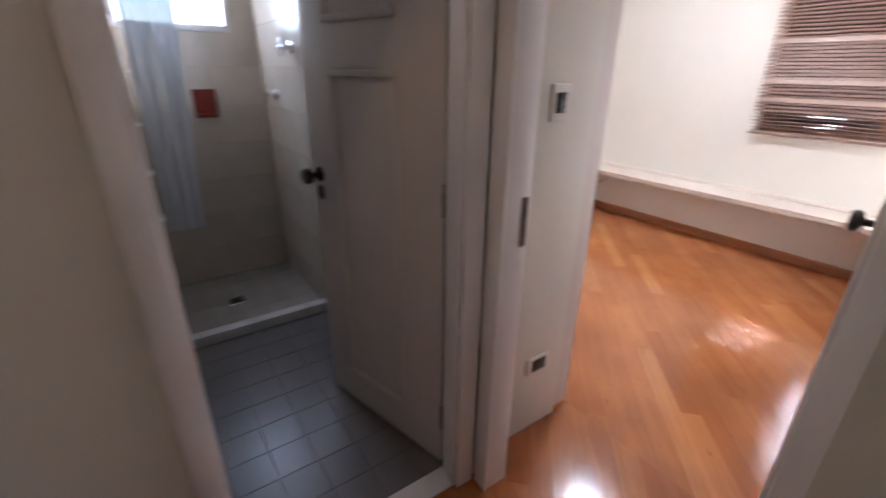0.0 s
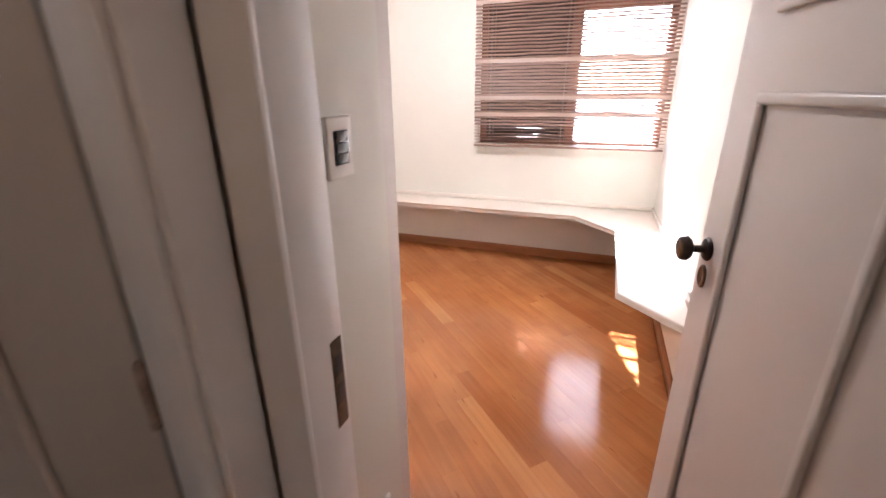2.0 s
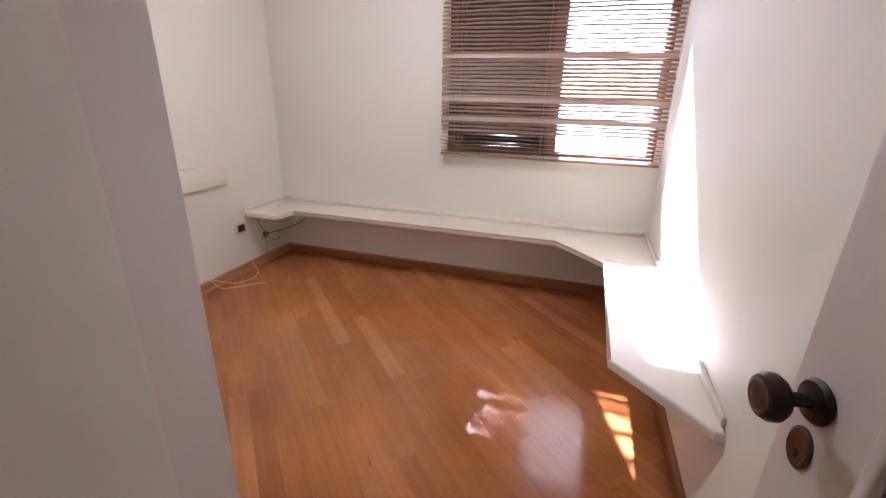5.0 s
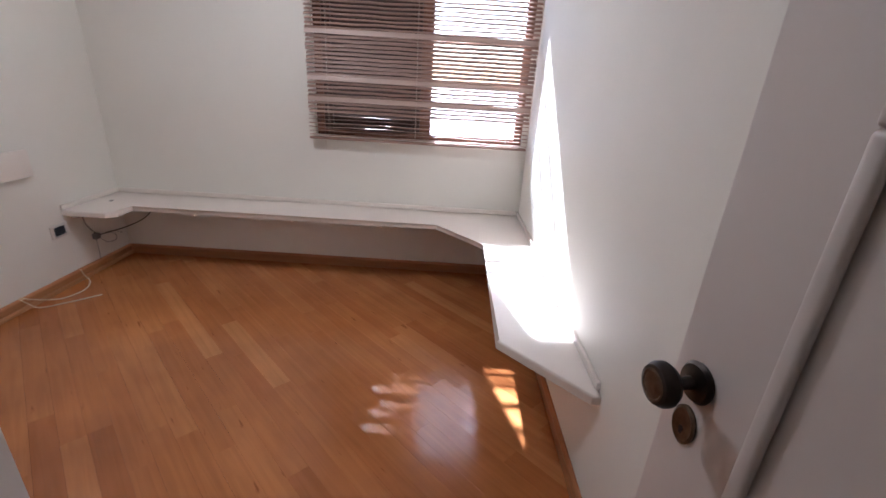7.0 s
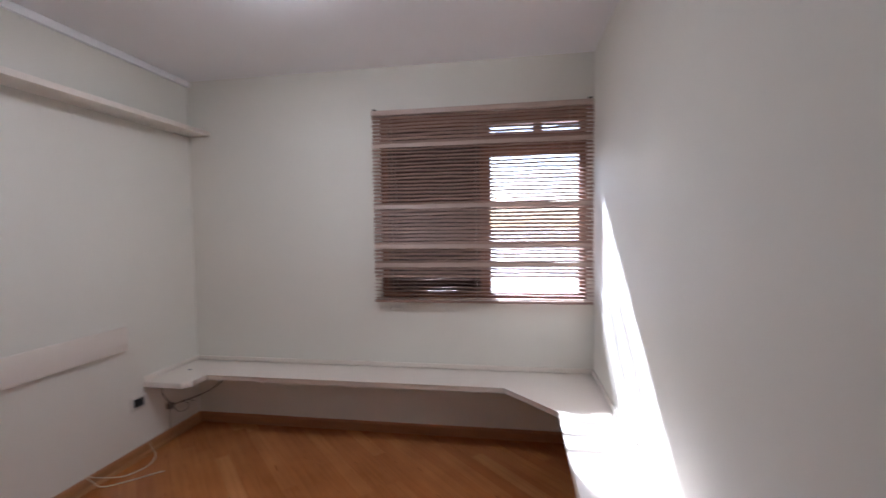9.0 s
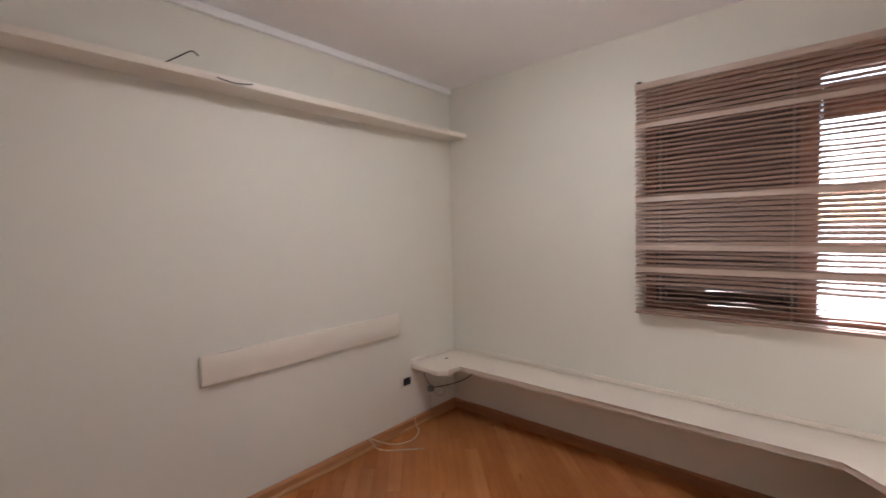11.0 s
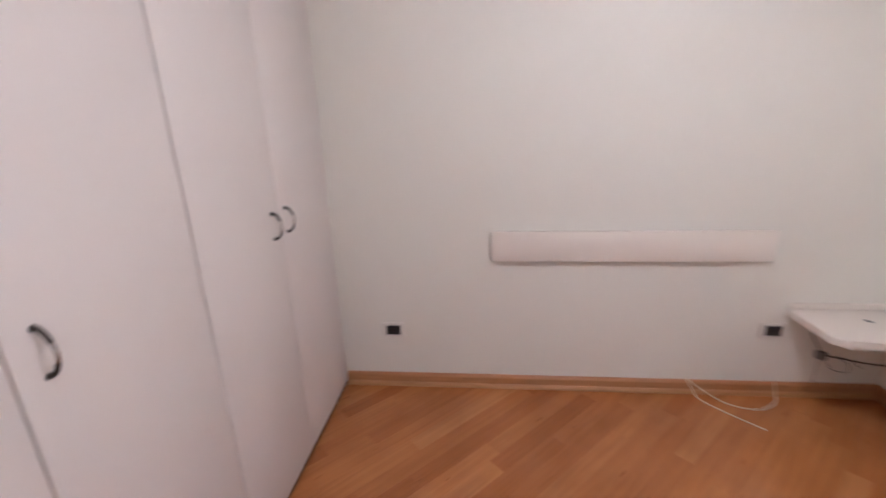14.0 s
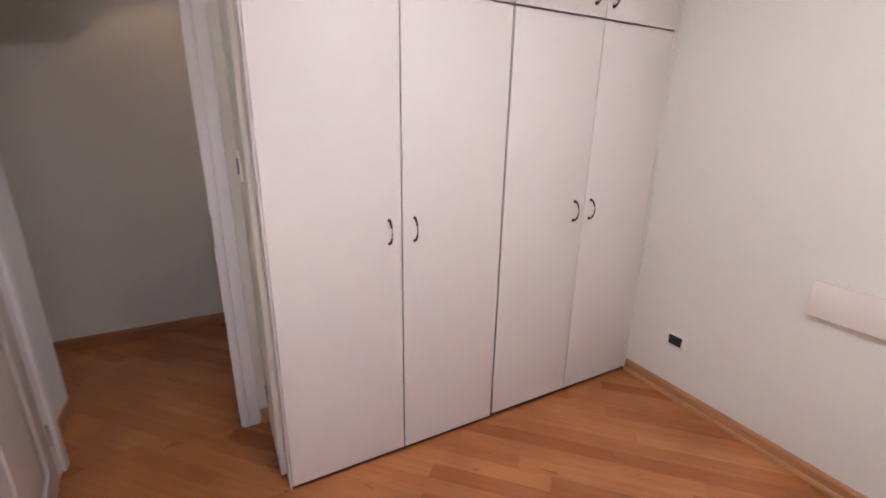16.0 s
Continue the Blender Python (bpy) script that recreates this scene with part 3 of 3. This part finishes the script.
# ---- switches and outlets ----
def wall_plate(name, m, w, h, keys, label, category, group=""):
    """A plate in its own axes: faces +z, width along x, height along y."""
    th = empty(name, m, label, category, group)
    bm = bmesh.new()
    box(bm, (-w / 2, -h / 2, 0), (w / 2, h / 2, 0.010), 0.004, segments=3)
    part("plate", bm, M_CREAM, th, "", True)
    for lo, hi, mat, part_name in keys:
        part(part_name, B((lo, hi), bevel=0.0015), mat, th, "", True)
    return th


east = Matrix(((0, 0, 1, 0), (1, 0, 0, 0), (0, 1, 0, 0), (0, 0, 0, 1)))          # plate facing +x, its width along y
keys = [((-0.021, -0.029, 0.0101), (0.021, 0.029, 0.0112), M_BLACK, "insert")]
keys += [((-0.019, z0, 0.0113), (0.019, z0 + 0.0168, 0.0140), M_SLATE, "rocker") for z0 in (-0.027, -0.0085, 0.010)]
wall_plate("light_switch", Matrix.Translation((PASS_L, -0.270, 1.256)) @ east, 0.078, 0.105, keys, "cream light switch plate with three dark rockers", "light switch")
sock = [((-0.036, -0.026, 0.0101), (0.036, 0.026, 0.0125), M_BLACK, "socket")]
for y, z, w in ((2.105, 0.352, 0.115), (0.272, 0.325, 0.115)):
    wall_plate("wall_outlet", Matrix.Translation((LEFT, y, z)) @ east, w, 0.078, sock, "cream wall outlet plate with black socket", "outlet", "wall outlets")
wall_plate("wall_outlet", Matrix.Translation((PASS_L, -0.235, 0.315)) @ east, 0.115, 0.072, sock, "cream wall outlet plate with black socket", "outlet", "wall outlets")


# ---- window, shutter and blind ----
win = empty("window_1", pose((WX0 + WX1) / 2, BACK + 0.07, WZ0), "brown wooden window with one side shuttered", "window", "", "structure")
winv = pose(-(WX0 + WX1) / 2, -(BACK + 0.07), -WZ0)


def win_part(name, boxes, mat, parent, bevel=0.003, label=""):
    bm = B(*boxes, bevel=bevel)
    bm.transform(winv)
    return part(name, bm, mat, parent, label, True)


MID = -0.685
fy0, fy1 = BACK + 0.02, BACK + 0.075
win_part("frame", [((WX0, fy0, WZ0), (WX0 + 0.05, fy1, WZ1)), ((WX1 - 0.05, fy0, WZ0), (WX1, fy1, WZ1)), ((WX0 + 0.05, fy0, WZ0), (WX1 - 0.05, fy1, WZ0 + 0.035)),
                   ((WX0 + 0.05, fy0, WZ1 - 0.085), (WX1 - 0.05, fy1, WZ1))], M_FRAME, win)
win_part("mullion", [((MID - 0.035, fy0, WZ0 + 0.036), (MID + 0.035, fy1, WZ1 - 0.086))], M_FRAME, win)
win_part("transom", [((MID + 0.036, fy0, 1.885), (WX1 - 0.051, fy1, 2.035))], M_FRAME, win)
win_part("post", [((-0.375, fy0 + 0.006, 2.036), (-0.315, fy1 - 0.004, WZ1 - 0.086))], M_FRAME, win)
shut = win_part("shutter", [((WX0 + 0.051, fy0 + 0.004, WZ0 + 0.036), (WX0 + 0.105, fy1 - 0.01, WZ1 - 0.086)), ((MID - 0.085, fy0 + 0.004, WZ0 + 0.036), (MID - 0.036, fy1 - 0.01, WZ1 - 0.086)), ((WX0 + 0.105, fy0 + 0.004, WZ1 - 0.15), (MID - 0.085, fy1 - 0.01, WZ1 - 0.086)), ((WX0 + 0.105, fy0 + 0.004, WZ0 + 0.036), (MID - 0.085, fy1 - 0.01, WZ0 + 0.075))], M_SHUTTER, win,
                label="closed dark wooden louvre shutter")
LX0, LX1 = WX0 + 0.106, MID - 0.086


def louvre(z, tilt, light_slit=None):
    """One shutter louvre; added slits (middle, half width) let a soft sun patch through."""
    if light_slit is None:
        bm = B(((LX0, -0.028, -0.004), (LX1, 0.028, 0.004)))
    else:
        x0, x1 = max(LX0 + 0.004, light_slit[0] - light_slit[1]), min(LX1 - 0.004, light_slit[0] + light_slit[1])
        bm = B(((LX0, -0.0258, -0.004), (x0, 0.0258, 0.004)), ((x1, -0.0258, -0.004), (LX1, 0.0258, 0.004)), ((x0, -0.0258, -0.004), (x1, -0.00475, 0.004)),
               ((x0, -0.0040, -0.004), (x1, 0.0040, 0.004)), ((x0, 0.00475, -0.004), (x1, 0.0258, 0.004)))
        for v in bm.verts:
            if abs(v.co.y) < 0.01:
                v.co.y -= 0.159 * v.co.z
    bm.transform(pose(-(WX0 + WX1) / 2, 0, 0))
    o = part("louvre", bm, M_SHUTTER, shut)
    o.matrix_basis = pose(0, -0.022, z, tilt)


k = 0
slit_rng = random.Random(3)
while WZ0 + 0.095 + k * 0.042 < WZ1 - 0.16:
    z = 0.095 + k * 0.042
    # worn only picks the heights that get the added light slits
    worn = 1.04 < WZ0 + z < 1.42
    louvre(z, -58, (-1.20 + (1.38 - WZ0 - z) * 0.7 + slit_rng.uniform(-0.03, 0.03), slit_rng.uniform(0.07, 0.12)) if worn else None)
    k += 1

blind = empty("venetian_blind", pose(-0.722, 2.590, 2.236), "brown wooden venetian blind lowered over the window", "blind")
BX0, BX1 = -0.709, 0.708
part("headrail", B(((BX0, -0.02, -0.073), (BX1, 0.022, -0.040)), bevel=0.003), M_BLIND_PALE, blind, "pale wooden head rail", True)
for x in (BX0 + 0.02, BX1 - 0.02):
    part("bracket", B(((x - 0.012, -0.022, -0.039), (x + 0.012, 0.046, -0.030)), bevel=0.002), M_BRONZE, blind)
# slats of three slightly different sags, shared between alike pieces
rng = random.Random(5)
slat_meshes = []
for v in range(5):
    bm = bmesh.new()
    rows = []
    ph = [rng.uniform(0, 6.28) for _ in range(3)]
    for i in range(41):
        x = BX0 + (BX1 - BX0) * i / 40
        sag = 0.0018 * math.sin(9 * x + ph[0]) + 0.0014 * math.sin(23 * x + ph[1])
        rows.append([bm.verts.new((x, y, z + sag)) for y, z in ((-0.0105, -0.0008), (0, 0.0006), (0.0105, -0.0008))])
    for a, b in zip(rows, rows[1:]):
        for j in range(2):
            bm.faces.new((a[j], a[j + 1], b[j + 1], b[j]))
    geo = bmesh.ops.extrude_face_region(bm, geom=list(bm.faces))
    bmesh.ops.translate(bm, vec=(0, 0, -0.0026), verts=[g for g in geo["geom"] if isinstance(g, bmesh.types.BMVert)])
    slat_meshes.append(mesh_of("slat", bm, M_BLIND))
bm = bmesh.new()
box(bm, (BX0, -0.004, -0.016), (BX1, 0.004, 0.016), 0.002, Matrix.Rotation(radians(-14), 4, "X"))
bar_mesh = mesh_of("wide_slat", bm, M_BLIND_PALE)
z, k = -0.085, 0
while z > -1.292:
    wide = k in (8, 25, 36, 41)
    turn = 56 if k < 8 else 38 if k < 25 else 57 if k < 36 else 36 if k < 45 else 4
    o = new("wide_slat" if wide else "slat", bar_mesh if wide else slat_meshes[rng.randrange(5)])
    o.parent = blind
    o.matrix_basis = pose(rng.uniform(-0.003, 0.003), 0, z, 0 if wide else turn + rng.uniform(-5, 5), rng.uniform(-0.12, 0.12), 0)
    z -= 0.023 if k < 8 else 0.0239 if k < 25 else 0.0241 if k < 36 else 0.0245
    k += 1
part("bottom_rail", B(((BX0, -0.014, -1.314), (BX1, 0.014, -1.298)), bevel=0.003), M_BLIND, blind, "", True)
for x in (-0.58, -0.02, 0.57):
    for y in (-0.0145, 0.0145):
        bm = tube(bmesh.new(), ((x, y, -0.07), (x, y, -1.30)), 0.0009, 5, 1)
        part("cord", bm, M_CORD, blind)
bm = tube(bmesh.new(), ((-0.60, -0.018, -1.29), (-0.602, -0.018, -1.33), (-0.598, -0.018, -1.36)), 0.0012, 6)
part("pull_cord", bm, M_CORD, blind)

# ---- ceiling lights ----
dome = empty("ceiling_light", pose(-1.50, 1.395, TOP), "round white opal ceiling light switched on", "ceiling light")
part("base", lathe(bmesh.new(), ((0, 0), (0.128, 0), (0.128, -0.018), (0.124, -0.022), (0, -0.022)), Matrix(), 48), M_CHROME, dome, "chrome rim", True)
part("shade", lathe(bmesh.new(), ((0.119, -0.022), (0.119, -0.045), (0.108, -0.066), (0.075, -0.082), (0.0, -0.090)), Matrix(), 48), M_OPAL, dome, "glowing opal glass shade", True)
spot = empty("recessed_spotlight", pose(-0.58, -1.37, TOP), "small recessed hallway spotlight", "ceiling light")
part("ring", lathe(bmesh.new(), ((0.032, 0.0), (0.032, -0.004), (0.045, -0.006), (0.048, 0.0)), Matrix(), 32), M_CHROME, spot, "", True)
part("lens", lathe(bmesh.new(), ((0.032, -0.001), (0.0, -0.003)), Matrix(), 32), M_SPOT, spot)

# ---- cables ----
cable = empty("cable_bundle", pose(-2.79, 2.28, 0.3), "loose black cables hanging under the bench", "cable")
cinv = pose(2.79, -2.28, -0.3)
for pts, r in ((((-2.785, 2.318, 0.252), (-2.74, 2.36, 0.262), (-2.66, 2.42, 0.285), (-2.58, 2.47, 0.325), (-2.535, 2.50, 0.375), (-2.52, 2.515, 0.431)), 0.0035),
               (((-2.79, 2.312, 0.262), (-2.80, 2.29, 0.30), (-2.80, 2.262, 0.345), (-2.79, 2.245, 0.385), (-2.785, 2.235, 0.431)), 0.0028),
               (((-2.785, 2.32, 0.245), (-2.75, 2.345, 0.262), (-2.715, 2.375, 0.245), (-2.72, 2.375, 0.205), (-2.755, 2.345, 0.195), (-2.775, 2.325, 0.225)), 0.0015),
               (((-2.78, 2.32, 0.25), (-2.73, 2.37, 0.268), (-2.69, 2.41, 0.245)), 0.0015),
               (((-2.80, 2.312, 0.232), (-2.805, 2.318, 0.16), (-2.812, 2.322, 0.075)), 0.0012)):
    bm = tube(bmesh.new(), pts, r, 8)
    bm.transform(cinv)
    part("cable", bm, M_CABLE, cable, "", True)
bm = B(((-2.812, 2.296, 0.226), (-2.778, 2.334, 0.266)), bevel=0.007)
bm.transform(cinv)
part("junction_box", bm, M_GREYBOX, cable, "small grey junction box", True)
bm = B(((-2.815, 2.19, 0.405), (-2.78, 2.225, 0.4315)), ((-2.80, 2.232, 0.412), (-2.772, 2.25, 0.4315)), bevel=0.004)
bm.transform(cinv)
part("cable_clip", bm, M_HINGE, cable, "worn brown cable clip", True)
white = empty("loose_white_cable", pose(-2.75, 1.85, 0.02), "thin pale cable coming out of the baseboard", "cable")
for pts in (((-2.818, 1.74, 0.085), (-2.80, 1.76, 0.05), (-2.77, 1.79, 0.006), (-2.68, 1.86, 0.004), (-2.56, 1.98, 0.004)),
            ((-2.818, 1.75, 0.085), (-2.79, 1.80, 0.05), (-2.74, 1.90, 0.006), (-2.70, 2.02, 0.004), (-2.74, 2.12, 0.012), (-2.795, 2.15, 0.04), (-2.816, 2.155, 0.078))):
    bm = tube(bmesh.new(), pts, 0.0028, 8)
    bm.transform(pose(2.75, -1.85, -0.02))
    part("cable", bm, M_CABLE_PALE, white, "", True)

wire = empty("shelf_wire", pose(LEFT + 0.12, 0.75, 2.121), "short loose black wires lying on the shelf", "wire")
for pts in (((0, -0.12, 0.003), (0.03, -0.05, 0.05), (0.045, 0.0, 0.085), (0.04, 0.03, 0.075)), ((0.045, 0.08, 0.004), (0.06, 0.15, -0.012), (0.062, 0.20, -0.010), (0.05, 0.26, 0.004))):
    part("strand", tube(bmesh.new(), pts, 0.003, 8), M_CABLE, wire, "", True)

# ---- bathroom ----
bw = empty("window_2", pose(BATH_W - 0.05, (BWY0 + BWY1) / 2, BWZ0), "small bright bathroom window in a pale frame", "window", "", "structure")
bm = B(((-0.03, -0.29, 0), (0.056, 0.29, 0.035)), ((-0.03, -0.29, 0.58), (0.056, 0.29, 0.615)), ((-0.03, -0.29, 0.035), (0.056, -0.26, 0.58)), ((-0.03, 0.26, 0.035), (0.056, 0.29, 0.58)), bevel=0.003)
part("window_frame", bm, M_SILL, bw, "", True)
sill = structure("trim_shower_sill", B(((-2.27, BATH_S, -0.010), (-2.205, BATH_N, 0.055)), bevel=0.005), M_SILL, "raised pale stone shower sill", "trim", True)
dish = empty("soap_dish", pose(BATH_W + 0.006, -0.93, 1.14), "red ceramic soap dish on the tiled wall", "soap dish")
part("backplate", B(((0, -0.063, -0.082), (0.02, 0.063, 0.082)), bevel=0.006), M_RED, dish, "", True)
part("tray", B(((0.02, -0.055, -0.070), (0.075, 0.055, -0.050)), bevel=0.006), M_RED, dish, "", True)
rack = empty("corner_rack", pose(-2.16, -1.37, 0), "slim chrome rack with small glass shelves", "rack")
part("pole", lathe(bmesh.new(), ((0, 0), (0.03, 0), (0.03, 0.01), (0.008, 0.016), (0.008, 1.95), (0, 1.952)), Matrix()), M_CHROME, rack, "", True)
for z in (0.72, 0.92, 1.12, 1.32, 1.52, 1.72):
    part("shelf", B(((-0.05, 0.006, z), (0.05, 0.085, z + 0.010)), bevel=0.003), M_FROST, rack, "small glass shelf", True)
cur = empty("shower_curtain", pose(-2.80, -1.13, 2.1), "white translucent shower curtain gathered to one side", "curtain")
bm = bmesh.new()
rings = []
for i in range(9):
    z, w = -0.02 - 1.62 * i / 8, 0.125 - 0.005 * i
    rings.append([bm.verts.new(((0.018 + 0.010 * math.sin(9 * a)) * math.cos(a), -0.006 * i + w * math.sin(a) * (1 + 0.10 * math.sin(9 * a)), z)) for a in (2 * math.pi * q / 54 for q in range(54))])
for a, b in zip(rings, rings[1:]):
    for q in range(54):
        bm.faces.new((a[q], a[(q + 1) % 54], b[(q + 1) % 54], b[q]))
bm.faces.new(rings[-1])
part("cloth", bm, M_CLOTH, cur, "", True)
bm = tube(bmesh.new(), ((0, -0.338, 0), (0, 0.553, 0)), 0.011, 12, 1)
part("rod", bm, M_CHROME, cur, "", True)


def tap(x, z):
    th = empty("shower_tap", pose(x, BATH_N - 0.006, z), "chrome shower tap on the bathroom wall", "tap", "shower taps")
    m = Matrix.Rotation(radians(90), 4, "X")
    part("flange", lathe(bmesh.new(), ((0, 0), (0.032, 0), (0.030, 0.008), (0.013, 0.014)), m), M_CHROME, th, "", True)
    part("stem", lathe(bmesh.new(), ((0.013, 0.010), (0.012, 0.045), (0.0, 0.046)), m), M_CHROME, th, "", True)
    bm = B(((-0.045, -0.062, -0.008), (0.045, -0.046, 0.008)), ((-0.008, -0.062, -0.045), (0.008, -0.046, 0.045)), bevel=0.006)
    part("cross_handle", bm, M_CHROME, th, "", True)


tap(-2.36, 1.44)
tap(-2.74, 1.20)
dr = empty("floor_drain", pose(-2.63, -1.015, 0), "square metal shower drain in the floor", "drain")
part("frame", B(((-0.05, -0.05, -0.008), (0.05, 0.05, 0.002)), bevel=0.002), M_CHROME, dr)
part("grate", B(((-0.036, -0.036, 0.0021), (0.036, 0.036, 0.003))), M_BLACK, dr)


# ---- floor pieces ----
def clip(poly, axis, value, keep_less):
    out = []
    for i in range(len(poly)):
        a, b = poly[i], poly[(i + 1) % len(poly)]
        ina, inb = ((a[axis] <= value) == keep_less), ((b[axis] <= value) == keep_less)
        if ina:
            out.append(a)
        if ina != inb:
            t = (value - a[axis]) / (b[axis] - a[axis])
            out.append((a[0] + t * (b[0] - a[0]), a[1] + t * (b[1] - a[1])))
    return out


def planks(rects, angle, width, length, gap, top):
    """Strip flooring laid at an angle; each plank is cut where the room ends."""
    c, s = math.cos(angle), math.sin(angle)
    r = random.Random(11)
    for row in range(-60, 61):
        u = -6 + r.uniform(0, length)
        while u < 6:
            step = length * r.uniform(0.75, 1.3)
            u0, u1, v0, v1 = u + gap, u + step - gap, row * width + gap, (row + 1) * width - gap
            u += step
            corners = [(a * c - b * s - 1.2, a * s + b * c + 1.0) for a, b in ((u0, v0), (u1, v0), (u1, v1), (u0, v1))]
            for x0, y0, x1, y1 in rects:
                poly = corners
                for axis, value, less in ((0, x0, False), (0, x1, True), (1, y0, False), (1, y1, True)):
                    if len(poly) > 2:
                        poly = clip(poly, axis, value, less)
                if len(poly) < 3:
                    continue
                area = abs(sum(p[0] * q[1] - q[0] * p[1] for p, q in zip(poly, poly[1:] + poly[:1]))) / 2
                if area < 0.0006:
                    continue
                cx, cy = sum(p[0] for p in poly) / len(poly), sum(p[1] for p in poly) / len(poly)
                local = [((x - cx) * c + (y - cy) * s, -(x - cx) * s + (y - cy) * c) for x, y in poly]
                bm = prism(bmesh.new(), local, -0.012, 0)
                o = new("plank", mesh_of("plank", bm, M_FLOOR))
                o.parent = floor
                o.matrix_basis = pose(cx, cy, top + r.uniform(-0.0001, 0.0001), 0, 0, math.degrees(angle))


planks(((LEFT, 0, RIGHT, BACK), (PASS_L, WALL_N, RIGHT, 0), (DOOR_L, WALL_S, DOOR_R, WALL_N), (-0.92, -0.075, PASS_L, 0), (HALL_W, HALL_S, HALL_E, WALL_S), (HALL_E, HALL_S, 1.2, HALL_N)), radians(-45), 0.080, 0.85, 0.0003, 0.0)

bm = bmesh.new()
box(bm, (-0.0708, -0.0708, -0.010), (0.0708, 0.0708, 0.0), 0.0006, segments=1)
shower_mesh = bm.copy()
tile_mesh, shower_mesh = mesh_of("tile", bm, M_TILE), mesh_of("tile", shower_mesh, M_SHOWER)
for i in range(15):
    for j in range(6):
        x, y = BATH_E - 0.0715 - i * 0.143, BATH_N - 0.0715 - j * 0.143
        if y > BATH_S and x > BATH_W:
            o = new("tile", shower_mesh if x < -2.27 else tile_mesh)
            o.parent = bath_floor
            o.matrix_basis = pose(x, y, 0)

wt = bmesh.new()
box(wt, (-0.149, -0.1115, 0), (0.149, 0.1115, 0.006), 0.001, segments=1)
wall_tile = mesh_of("tile", wt, M_BATHWALL)
facing_south = Matrix(((1, 0, 0, 0), (0, 0, -1, 0), (0, 1, 0, 0), (0, 0, 0, 1)))
for row in range(11):
    z = 0.113 + row * 0.225
    for col in range(3):
        y = BATH_N - 0.15 - col * 0.30
        if not (z + 0.11 > BWZ0 and z - 0.11 < BWZ1 and y + 0.15 > BWY0 and y - 0.15 < BWY1):
            o = new("tile", wall_tile)
            o.parent = bath_wall
            o.matrix_basis = Matrix.Translation((BATH_W, y, z)) @ east
    for col in range(7):
        o = new("tile", wall_tile)
        o.parent = bath_wall
        o.matrix_basis = Matrix.Translation((BATH_W + 0.156 + col * 0.30, BATH_N, z)) @ facing_south
